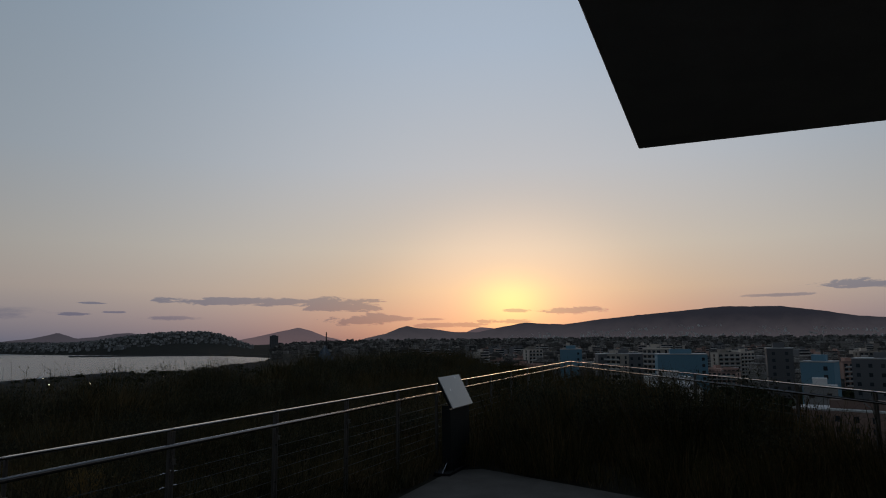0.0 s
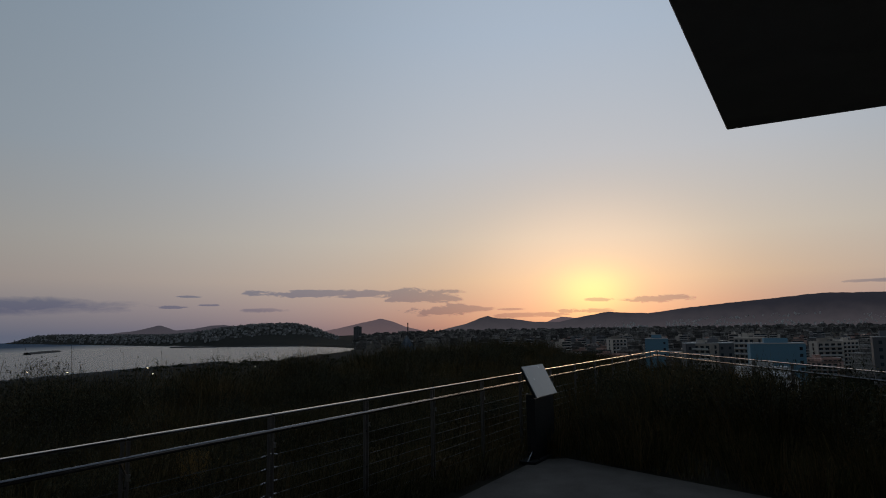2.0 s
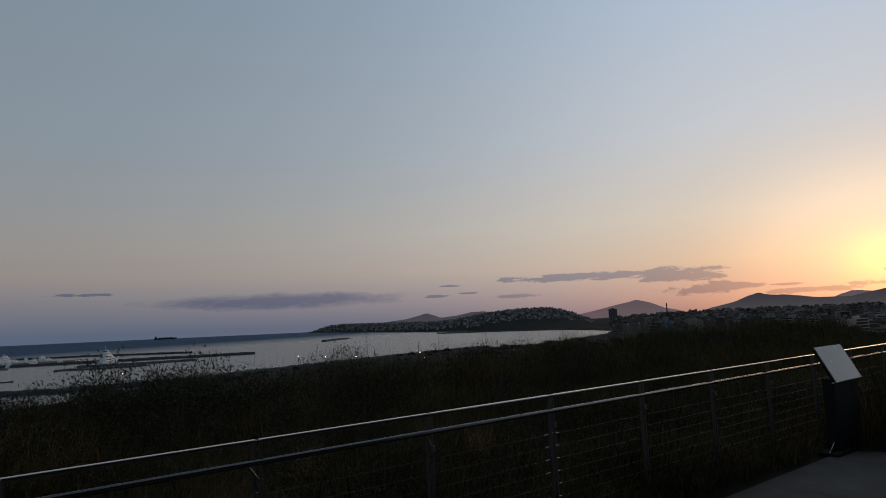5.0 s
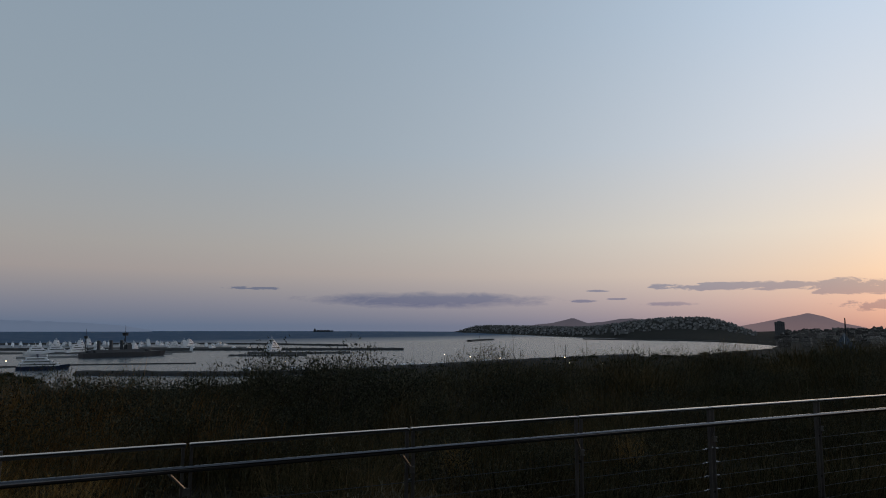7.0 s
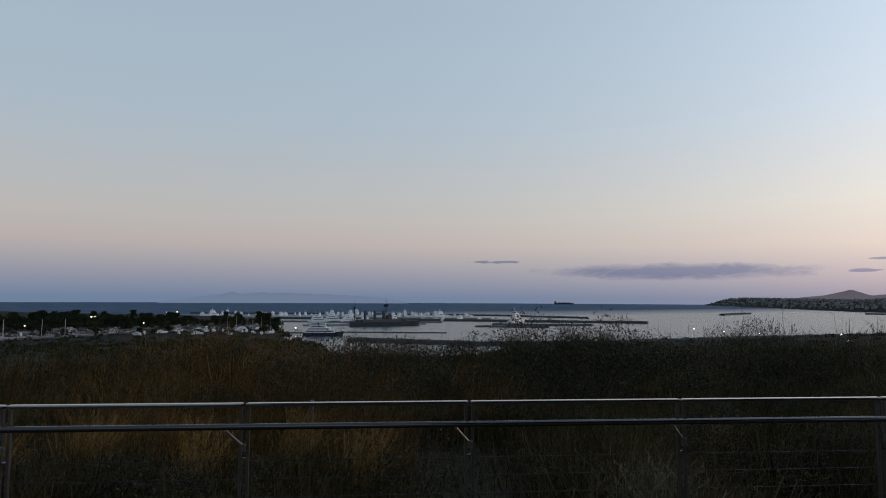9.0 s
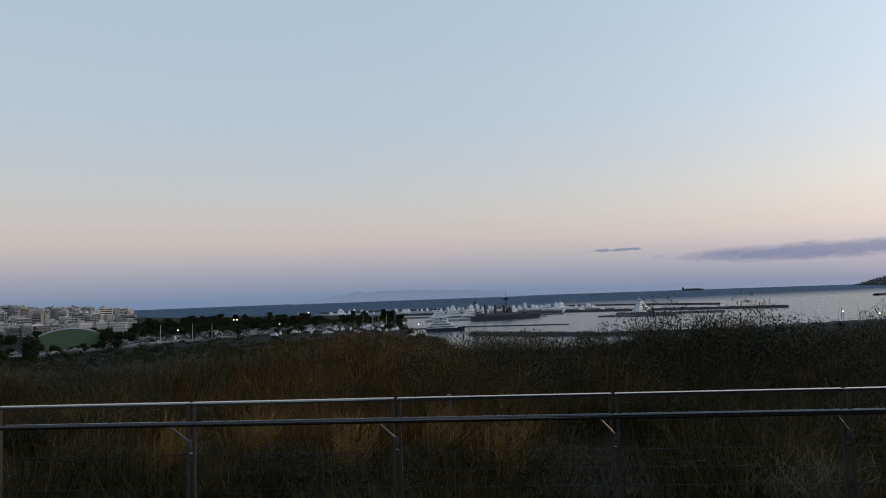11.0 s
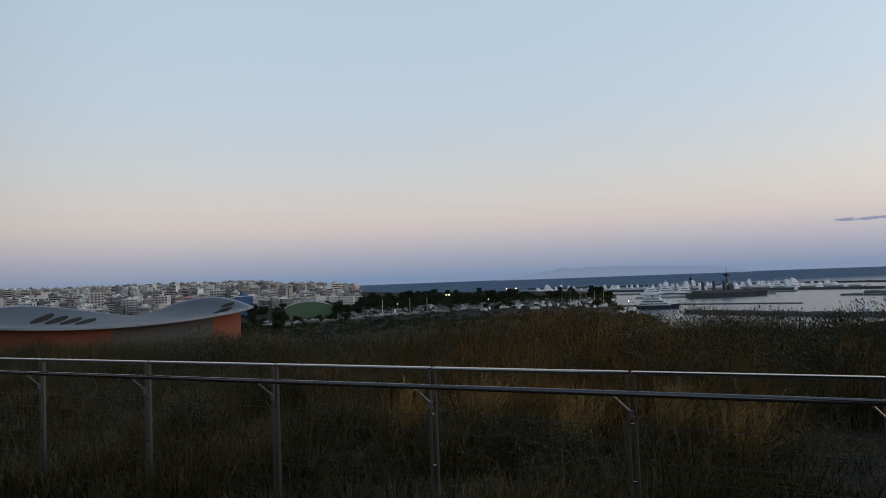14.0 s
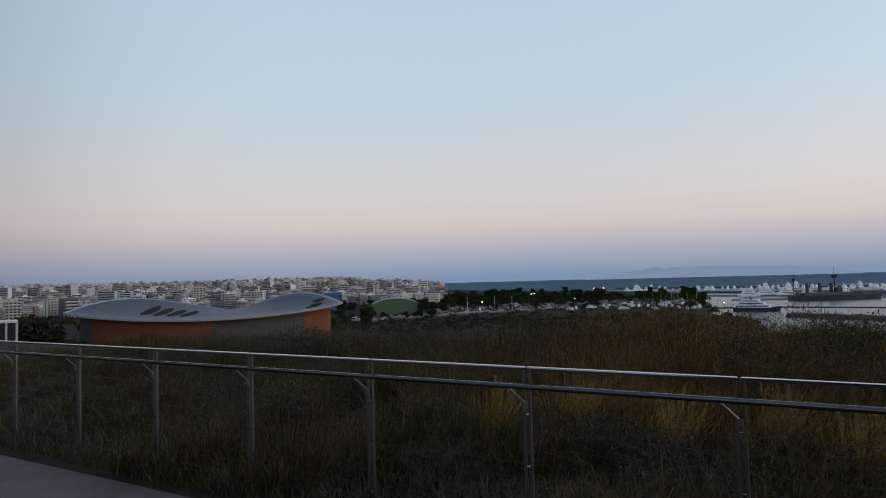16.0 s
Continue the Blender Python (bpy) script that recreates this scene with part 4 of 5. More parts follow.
def plain_block(seed, wide, deep, floors, wall):
    """A farther block: walls, roof hut and the balcony of each floor."""
    g = np.random.default_rng(seed)
    ob = thing("apartment_block", "pale concrete apartment block in the dense city", "building")
    h = floors * 3.05 + 0.8
    bm = B()
    box(bm, -wide / 2, wide / 2, -deep / 2, deep / 2, -12, h)
    part("wall", bm, wall, ob)
    bm = B()
    hx = g.uniform(-wide / 4, wide / 4)
    box(bm, hx - 2.4, hx + 2.4, -2, 2.5, h, h + 2.8)
    part("stair_hut", bm, wall, ob)
    for fl in range(floors):
        z = 1.0 + fl * 3.05
        bm = B()
        box(bm, -wide / 2 + 0.4, wide / 2 - 0.4, -deep / 2 - 1.4, -deep / 2, z - 0.15, z + 0.75)
        part("balcony", bm, PALE_SLAB, ob)
        bm = B()
        box(bm, -wide / 2 + 0.9, wide / 2 - 0.9, -deep / 2 - 0.08, -deep / 2, z + 0.8, z + 2.4)
        part("window_band", bm, WINDOW, ob)
    return ob


def put_building(src, az, d, turn, top=None, group="apartment buildings of the city"):
    z = land_height(az, d)
    ob = copy_thing(src, pose(*spot(az, d, z), 0, 0, az + turn))
    ob.scale = (rng.uniform(0.75, 1.15), rng.uniform(0.85, 1.15), rng.uniform(0.72, 1.2))
    return ob


NEAR_BLOCKS = [apartment_template(1, 18, 13, 6, WALLS[0]), apartment_template(2, 15, 12, 7, WALLS[1]), apartment_template(3, 22, 13, 5, WALLS[2]), apartment_template(4, 16, 14, 6, WALLS[3])]
FAR_BLOCKS = [plain_block(11, 20, 13, 6, WALLS[0]), plain_block(12, 16, 12, 7, WALLS[1]), plain_block(13, 18, 12, 5, WALLS[2]), plain_block(14, 17, 13, 6, WALLS[3]), plain_block(15, 22, 14, 7, WALLS[0])]
for ob in NEAR_BLOCKS + FAR_BLOCKS:
    ob["group"] = "apartment buildings of the city"
# the templates themselves stand in the front row
for k, ob in enumerate(NEAR_BLOCKS):
    az, d = (35.2, 38.4, 44.5, 50.0)[k], 1010 + 25 * k
    ob.matrix_basis = pose(*spot(az, d, land_height(az, d)), 0, 0, az + 12)
for k, ob in enumerate(FAR_BLOCKS):
    az, d = (33.4, 47.0, 53.0, 56.5, 62.0)[k], 1180 + 20 * k
    ob.matrix_basis = pose(*spot(az, d, land_height(az, d)), 0, 0, az - 15)
# front row behind the halls
for k in range(30):
    az = 31.2 + k * 1.18 + rng.uniform(-0.3, 0.3)
    put_building(NEAR_BLOCKS[rng.integers(0, 4)], az, 1120 + rng.uniform(-120, 60) - (az - 31) * 6, rng.uniform(-60, 60))
for k in range(66):
    az = 30.6 + rng.uniform(0, 1) * 36
    put_building(FAR_BLOCKS[rng.integers(0, 5)], az, rng.uniform(1230, 1750) - (az - 31) * 5, rng.uniform(-75, 75))
# the city inland, towards the sunset
for k in range(26):
    az = rng.uniform(-103, -70)
    put_building(NEAR_BLOCKS[rng.integers(1, 4)], az, rng.uniform(470, 720), rng.uniform(-40, 40))
for k in range(70):
    az = rng.uniform(-104, -66)
    put_building(FAR_BLOCKS[rng.integers(1, 4)], az, rng.uniform(720, 1350), rng.uniform(-40, 40))


def house_field(name, label, places, size=1.0, mat=CITY, ground=land_height):
    """Great numbers of far houses, each a block with a recessed top floor and dark storeys, in one mesh."""
    v, f = [], []

    def block(c, a, w, d, z0, z1):
        i = len(v)
        ca, sa = math.cos(a), math.sin(a)
        for z in (z0, z1):
            for x, y in ((-w, -d), (w, -d), (w, d), (-w, d)):
                v.append((c[0] + x * ca - y * sa, c[1] + x * sa + y * ca, z))
        f.extend([(i, i + 1, i + 5, i + 4), (i + 1, i + 2, i + 6, i + 5), (i + 2, i + 3, i + 7, i + 6), (i + 3, i, i + 4, i + 7), (i + 4, i + 5, i + 6, i + 7)])

    for az, d, h in places:
        z = ground(az, d)
        c = spot(az, d)
        a = radians(az + rng.uniform(-45, 45))
        w, dd = rng.uniform(4, 10) * size, rng.uniform(4, 7) * size
        block(c, a, w, dd, z - 6, z + h)
        for k in range(int(h / 3.2) if h > 7.5 else 0):
            block(c, a, w + 0.9, dd + 0.9, z + k * 3.2 + 2.4, z + k * 3.2 + 3.0)
        if rng.random() < 0.6:
            block(c, a, w * 0.5, dd * 0.5, z + h, z + h + 2.6)
    return tagged(new(name, raw(name, v, f, mat)), label, "houses", kind="stuff")


places = []
for k in range(4200):
    az, d = rng.uniform(-51.5, -27.4), rng.uniform(2250, 4300)
    s = shore(az)
    if s and d < s[1] + 35 or d > s[1] + 900:
        continue
    places.append((az, d, rng.uniform(3.0, 6.5)))
house_field("hillside_houses", "pale houses crowded over the hill across the bay", places, 0.5, HAZED_HILL)
places = [(rng.uniform(-106, -53), math.sqrt(rng.uniform(1300 ** 2, 4000 ** 2)), rng.uniform(7, 18)) for k in range(1900)]
places += [(rng.uniform(-104, -70), rng.uniform(520, 1300), rng.uniform(6, 17)) for k in range(330)]
house_field("city_houses", "dense pale city reaching to the mountains", places)


def ridge_foot(az, d):
    """The lower slope of the long ridge, where the city climbs it."""
    e = np.interp(-az, [72, 81, 91, 100, 104], [0.9, 1.5, 2.4, 1.4, 1.2])
    top = 1.7 + 4450 * math.tan(radians(e))
    return float(-36 + (top + 36) * np.interp(d - 4450, [-380, -250, -120], [0.0, 0.32, 0.7]) + 1.0)


places = [(rng.uniform(-103.5, -73), 4450 - 375 + 190 * rng.random() ** 1.6, rng.uniform(4, 9)) for k in range(1500)]
places = [p for p in places if noise.noise(Vector((p[0] * 0.35, p[1] * 0.012, 2.0))) > -0.12]
house_field("foothill_houses", "far houses climbing the foot of the ridge, coloured pale for haze", places, 0.5, HAZED_FOOTHILL, ridge_foot)
places = [(rng.uniform(30.5, 72), rng.uniform(1500, 2400), rng.uniform(9, 19)) for k in range(900)]
places += [(rng.uniform(31, 67), rng.uniform(900, 1300), rng.uniform(7, 16)) for k in range(420)]
places = [p for p in places if p[0] > 31.5 or p[1] < 1700]
house_field("suburb_houses", "dense pale apartment houses up the slope", places, 0.85, SUBURB)


def slab_house(name, label, az0, az1, d, top_el, wall, floors, turn=0.0, depth=14, blank=False):
    """A single block that stands out, given by the headings of its two edges and the height of its roof."""
    az = (az0 + az1) / 2
    wide = abs(math.tan(radians(az1 - az0))) * d
    z0, top = land_height(az, d), 1.7 + d * math.tan(radians(top_el))
    h = top - z0
    ob = thing(name, label, "building", pose(*spot(az, d, z0), 0, 0, az + turn))
    bm = B()
    box(bm, -wide / 2, wide / 2, -depth / 2, depth / 2, -4, h)
    part("wall", bm, wall, ob)
    bm = B()
    box(bm, -wide / 2 - 0.15, wide / 2 + 0.15, -depth / 2 - 0.15, depth / 2 + 0.15, h, h + 0.5)
    part("parapet", bm, PALE_SLAB, ob)
    bm = B()
    box(bm, -wide * 0.22, wide * 0.22, -2, 3, h + 0.5, h + 3.2)
    part("stair_hut", bm, wall, ob)
    win = B()
    box(win, -0.8, 0.8, -0.07, 0.07, -0.9, 0.9)
    win = mesh_of(win, WINDOW, "window")
    step = h / (floors + 0.5)
    n = max(2, int(wide / 4.5))
    for fl in range(floors):
        for k in range(n):
            if blank and k < n - 1:
                continue
            w = part("window", win, None, ob)
            w.location = ((k + 0.5) / n * wide - wide / 2, -depth / 2, step * (fl + 0.8))
    return ob


slab_house("blue_office_building", "pale blue rendered office block with a roof hut", -85.4, -89.2, 430, -1.4, BLUE_WALL, 6, 8, 16, True)
slab_house("blue_tower_building", "narrow pale blue building with a blank side wall", -96.1, -98.3, 340, -1.95, BLUE_WALL, 6, -10, 14, True)
slab_house("white_low_building", "low white building among trees", -96.0, -98.2, 300, -3.75, WALLS[0], 3, 0, 12)
slab_house("white_low_building", "low white building with a long roof among trees", -84.5, -88.0, 330, -3.25, WALLS[0], 3, 14, 12)
slab_house("blue_shop_building", "small pale blue building beside darker blocks", -77.6, -79.4, 560, -0.95, BLUE_WALL, 5, 0, 14, True)
slab_house("dark_brown_block", "broad dark block with recessed storeys", -80.6, -84.2, 480, -1.35, WALLS[3], 5, 10, 16)
slab_house("dark_brown_block", "broad dark block with recessed storeys", -93.6, -95.4, 420, -0.95, WALLS[3], 7, 5, 14)
slab_house("long_grey_block", "long grey block with rows of windows", -99.4, -104, 380, -1.7, WALLS[3], 5, -8, 14)
slab_house("tower_building", "square dark tower block beyond the bay", -52.75, -53.45, 2200, 0.42, WALLS[3], 12, 0, 24)
for az, k in ((42.5, 0), (51.4, 1), (55.2, 0)):
    ob = put_building(NEAR_BLOCKS[k], az, 1090, 8)
    ob.scale = (1.2, 1.1, 1.25)
    ob["label"] = "tall pale apartment building above its neighbours"
slab_house("blue_clad_hall", "deep blue clad hall among the apartment buildings", 39.7, 41.2, 760, -0.98, BLUE_CLAD, 3, 0, 20, True)

for az, wide in ((-86.0, 9.0), (-87.6, 7.0)):
    shed = thing("white_shed", "white gabled shed roof among the trees", "shed", pose(*spot(az, 262, land_height(az, 262)), 0, 0, az + 25))
    h = 1.7 + 262 * math.tan(radians(-3.62)) - land_height(az, 262)
    bm = B()
    for s in (-1, 1):
        q = [bm.verts.new(p) for p in ((s * wide / 2, -7, h - 2.2), (s * wide / 2, 7, h - 2.2), (0, 7, h), (0, -7, h))]
        bm.faces.new(q if s > 0 else q[::-1])
    g = bmesh.ops.extrude_face_region(bm, geom=bm.faces[:])
    bmesh.ops.translate(bm, vec=(0, 0, 0.25), verts=[e for e in g["geom"] if isinstance(e, bmesh.types.BMVert)])
    part("roof", bm, PALE_SLAB, shed, "white gabled roof")
    bm = B()
    box(bm, -wide * 0.46, wide * 0.46, -6.6, 6.6, -2, h - 2.15)
    part("wall", bm, WALLS[0], shed)

mast = thing("radio_mast", "thin dark chimney mast beyond the bay", "mast", pose(*spot(-57.45, 2100, land_height(-57.45, 2100))))
bm = B()
tube(bm, (0, 0, -2), (0, 0, 28 - land_height(-57.45, 2100)), 2.6, 1.5, 8)
part("pole", bm, WARSHIP_DARK, mast)

# ---- glass tent in the park ----
d = 800
z0 = land_height(-57.2, d)
tent = thing("glass_pyramid", "leaning glass and steel pyramid in the park", "pavilion", pose(*spot(-57.2, d, z0), 0, 0, -57.2))
h = -4.2 - z0
bm = B()
base = [bm.verts.new(p) for p in ((-19, -14, -2), (23, -14, -2), (20, 14, -2), (-16, 14, -2))]
top = bm.verts.new((2, 0, h))
for k in range(4):
    bm.faces.new((base[k], base[(k + 1) % 4], top))
part("skin", bm, GLASS_SKIN, tent)
for k in range(7):
    bm = B()
    x = -19 + k * 7
    tube(bm, (x, -14.2, -2), (2, 0, h + 0.2), 0.35, 0.2, 5)
    part("rib", bm, STEEL, tent)

# ---- saddle-roofed sports hall ----
HALL_AZ, HALL_D, HALL_A, HALL_B = 50.4, 352.0, 66.0, 46.0
hall_ground = -33.6
hall = thing("sports_hall", "round sports hall with a grey saddle-shaped metal roof and terracotta walls", "sports hall", pose(*spot(HALL_AZ, HALL_D, 0), 0, 0, HALL_AZ))


def hall_roof(u, v):
    """Height of the roof at a place of the plan, u along its long axis, v away from the terrace."""
    z = -14.4 + 4.9 * u * u + (1.2 if v > 0 else -0.9) * v
    if v > 0:
        z += (33.0 if u > 0.2 else 15.0) * abs(u - 0.2) ** 1.3 * v * v
    return z


def roof_grid(lift, scale, mat, name, label, thick):
    rv, rf = [], []
    rings, spokes = 16, 72
    for top in (0, 1):
        for i in range(rings + 1):
            q = scale * i / rings
            for k in range(spokes):
                a = 2 * math.pi * k / spokes
                u, v = q * math.cos(a), q * math.sin(a)
                rv.append((u * HALL_A, v * HALL_B, hall_roof(u, v) + lift - (thick if top else 0)))
    m = (rings + 1) * spokes
    for top in (0, 1):
        for i in range(rings):
            for k in range(spokes):
                j = (k + 1) % spokes
                f4 = (top * m + i * spokes + k, top * m + (i + 1) * spokes + k, top * m + (i + 1) * spokes + j, top * m + i * spokes + j)
                rf.append(f4 if not top else f4[::-1])
    for k in range(spokes):
        j = (k + 1) % spokes
        rf.append((rings * spokes + k, m + rings * spokes + k, m + rings * spokes + j, rings * spokes + j))
    return part(name, raw(name, rv, rf, mat, True), None, hall, label)


roof = roof_grid(0.0, 0.985, METAL_ROOF, "roof", "grey saddle-shaped metal roof", 0.8)
bm = B()
rv, rf = [], []
for k in range(96):
    a = 2 * math.pi * k / 96
    for s, dz in ((0.975, 0.06), (1.0, 0.06), (1.0, -0.9), (0.975, -0.9)):
        u, v = s * math.cos(a), s * math.sin(a)
        rv.append((u * HALL_A, v * HALL_B, hall_roof(u, v) + dz))
for k in range(96):
    for q in range(4):
        i, j = k * 4, ((k + 1) % 96) * 4
        rf.append((i + q, i + (q + 1) % 4, j + (q + 1) % 4, j + q))
part("rim", raw("rim", rv, rf, RIM), None, hall, "pale rim round the roof's edge")
bm.free()
for k in range(24):
    # wall panels under the overhang, terracotta at the ends and beside the entrance
    a0, a1 = 2 * math.pi * k / 24, 2 * math.pi * (k + 1) / 24
    wv, wf = [], []
    for q in range(5):
        a = a0 + (a1 - a0) * q / 4
        for s in (0.90, 0.88):
            u, v = s * math.cos(a), s * math.sin(a)
            wv.append((u * HALL_A, v * HALL_B, hall_ground - 1))
            wv.append((u * HALL_A, v * HALL_B, hall_roof(u, v) - 0.7))
    for q in range(4):
        i = q * 4
        wf.extend([(i, i + 4, i + 5, i + 1), (i + 3, i + 7, i + 6, i + 2), (i + 1, i + 5, i + 7, i + 3)])
    deg = (k + 0.5) * 15
    red = deg < 40 or deg > 318 or 212 < deg < 275
    part("wall", raw("wall", wv, wf, TERRACOTTA if red else GREY_WALL), None, hall, "terracotta wall panel" if red else "grey wall panel")


def skylight(u, v, lu, lv, turn):
    sv = []
    for lift in (0.4, -0.2):
        for q in range(20):
            a = 2 * math.pi * q / 20
            x, y = lu * math.cos(a), lv * math.sin(a)
            uu = u + (x * math.cos(turn) - y * math.sin(turn)) / HALL_A
            vv = v + (x * math.sin(turn) + y * math.cos(turn)) / HALL_B
            sv.append((uu * HALL_A, vv * HALL_B, hall_roof(uu, vv) + lift))
    sf = [tuple(range(20))] + [(q, q + 20, (q + 1) % 20 + 20, (q + 1) % 20) for q in range(20)]
    part("skylight", raw("skylight", sv, sf, SKYLIGHT_DARK), None, hall, "dark oval skylight")


for k in range(4):
    skylight(-0.455 + k * 0.095, 0.42 - k * 0.045, 12.0, 2.1, 1.25)
for k in range(4):
    skylight(0.735 + k * 0.036, -0.22 + k * 0.17, 3.6, 1.8, 0.25)

# ---- small hall with a curved green wall ----
d = 640
z0 = land_height(35, d)
green = thing("green_hall", "low hall with a vaulted pale roof and green end wall", "sports hall", pose(*spot(35.1, d, z0), 0, 0, 35.1))
half = math.tan(radians(2.05)) * d
eave, crown = 1.7 + d * math.tan(radians(-2.12)) - z0, 1.7 + d * math.tan(radians(-1.66)) - z0
vv, ff, front = [], [], []
for q in range(17):
    x = -half + 2 * half * q / 16
    z = eave + (crown - eave) * (1 - (x / half) ** 2)
    vv.extend([(x, -15, z), (x, 15, z), (x, -15, z + 0.5), (x, 15, z + 0.5)])
    front.append((x * 0.98, -14.6, z))
for q in range(16):
    i = q * 4
    ff.extend([(i, i + 4, i + 5, i + 1), (i + 2, i + 3, i + 7, i + 6), (i, i + 2, i + 6, i + 4), (i + 1, i + 5, i + 7, i + 3)])
part("roof", raw("roof", vv, ff, RIM), None, green, "pale vaulted roof")
bm = B()
fv = [bm.verts.new(p) for p in front] + [bm.verts.new((half * 0.98, -14.6, -2)), bm.verts.new((-half * 0.98, -14.6, -2))]
face = bm.faces.new(fv)
g = bmesh.ops.extrude_face_region(bm, geom=[face])
bmesh.ops.translate(bm, vec=(0, 29, 0), verts=[e for e in g["geom"] if isinstance(e, bmesh.types.BMVert)])
bmesh.ops.recalc_face_normals(bm, faces=bm.faces)
part("wall", bm, GREEN_ROOF, green, "green sheet-clad wall")

# ---- harbour ----
def hull_mesh(length, beam, depth, sheer, mat, name="hull", draft=1.0, full=0.55):
    """A ship's hull along +x with the bow at +x, the waterline at z = 0."""
    v, f = [], []
    n = 14
    for i in range(n + 1):
        t = i / n
        x = -length / 2 + length * t
        w = beam / 2 * (min(1.0, (1 - t) / (1 - full)) ** 0.6 if t > full else 0.86 + 0.14 * min(1, t / 0.25))
        w = max(w, 0.03 * beam)
        top = depth + sheer * max(0, (t - 0.45) / 0.55) ** 2
        low = w * (0.82 if t < 0.8 else 0.5)
        flare = 0.035 * length * max(0, (t - 0.8) / 0.2)
        v.extend([(x, -low, -draft), (x + flare, -w, top), (x + flare, w, top), (x, low, -draft)])
    for i in range(n):
        a, b = i * 4, i * 4 + 4
        f.extend([(a, b, b + 1, a + 1), (a + 1, b + 1, b + 2, a + 2), (a + 2, b + 2, b + 3, a + 3)])
    f.extend([(0, 1, 2, 3), (n * 4 + 3, n * 4 + 2, n * 4 + 1, n * 4)])
    return raw(name, v, f, mat)


def deck_block(bm, x0, x1, w, z0, z1, rake=0.15):
    """A deckhouse with a raked front and slightly narrowed top."""
    h = z1 - z0
    lo = [(x0, -w / 2), (x1, -w / 2), (x1, w / 2), (x0, w / 2)]
    hi = [(x0 + h * 0.05, -w * 0.46), (x1 - h * (0.3 + rake * 4), -w * 0.44), (x1 - h * (0.3 + rake * 4), w * 0.44), (x0 + h * 0.05, w * 0.46)]
    a = [bm.verts.new((x, y, z0)) for x, y in lo]
    b = [bm.verts.new((x, y, z1)) for x, y in hi]
    for k in range(4):
        bm.faces.new((a[k], a[(k + 1) % 4], b[(k + 1) % 4], b[k]))
    bm.faces.new(b)
    bm.faces.new(a[::-1])
    return bm


def motor_yacht(length, decks, hull_mat, name, label, place):
    ob = thing(name, label, "yacht", place)
    beam, z = length * 0.21, length * 0.085
    part("hull", hull_mesh(length, beam, z, length * 0.035, hull_mat), None, ob)
    x0, x1, w = -length * 0.36, length * 0.26, beam * 0.86
    for k in range(decks):
        h = length * 0.062 + 0.7
        part("deckhouse", deck_block(B(), x0, x1, w, z, z + h), WHITE_HULL, ob)
        bm = B()
        box(bm, x0 + length * 0.05, x1 - length * 0.09 - k, -w / 2 - 0.06, w / 2 + 0.06, z + h * 0.42, z + h * 0.72)
        part("window_band", bm, WINDOW, ob, "dark window band")
        z += h
        x0, x1, w = x0 + length * 0.05, x1 - length * 0.11, w * 0.88
    bm = B()
    box(bm, x0 - 0.5, x1, -w * 0.5, w * 0.5, z, z + 0.25)
    part("hardtop", bm, WHITE_HULL, ob)
    bm = B()
    tube(bm, ((x0 + x1) / 2, 0, z), ((x0 + x1) / 2 - 1.2, 0, z + length * 0.13), 0.28, 0.08, 6)
    box(bm, (x0 + x1) / 2 - 1.2, (x0 + x1) / 2 - 0.2, -1.6, 1.6, z + length * 0.06, z + length * 0.06 + 0.2)
    part("radar_mast", bm, WHITE_HULL, ob)
    return ob


def sea_pose(az, d, turn):
    """Afloat at a heading and distance; turn 0 lies across the view with the bow to the right."""
    return pose(*spot(az, d, SEA_Z), 0, 0, az + turn)


YACHTS = [motor_yacht(26, 2, WHITE_HULL, "motor_yacht", "white motor yacht moored in the marina", sea_pose(-3.2, 1290, 70)),
          motor_yacht(36, 3, WHITE_HULL, "motor_yacht", "large white motor yacht moored in the marina", sea_pose(4.5, 1330, 75)),
          motor_yacht(19, 1, WHITE_HULL, "motor_yacht", "small white motor yacht moored in the marina", sea_pose(9.5, 1380, 100))]
for ob in YACHTS:
    ob["group"] = "yachts in the marina"
for k in range(44):
    az = 15.2 - k * 0.53 + rng.uniform(-0.15, 0.15)
    d = 1390 - max(0, k - 10) * 4 + rng.uniform(-50, 90)
    copy_thing(YACHTS[(0, 1, 0, 2, 0)[rng.integers(0, 5)]], sea_pose(az, d, rng.choice([75, 100, -85, 60]) + rng.uniform(-8, 8)))
for az, d, k, turn in ((5.6, 1000, 1, 20), (4.4, 1040, 1, 15), (3.0, 1010, 1, 30), (1.6, 1060, 0, 40), (-0.8, 1060, 1, 75), (-3.9, 1090, 1, 20), (-5.1, 1075, 0, 80), (-6.6, 1110, 0, 70), (-8.3, 1120, 2, 70), (-9.5, 1100, 2, 60)):
    copy_thing(YACHTS[k], sea_pose(az, d, turn))
big = motor_yacht(46, 4, WHITE_HULL, "superyacht", "tall white superyacht moored at the outer mole", sea_pose(-11.55, 1000, 62))

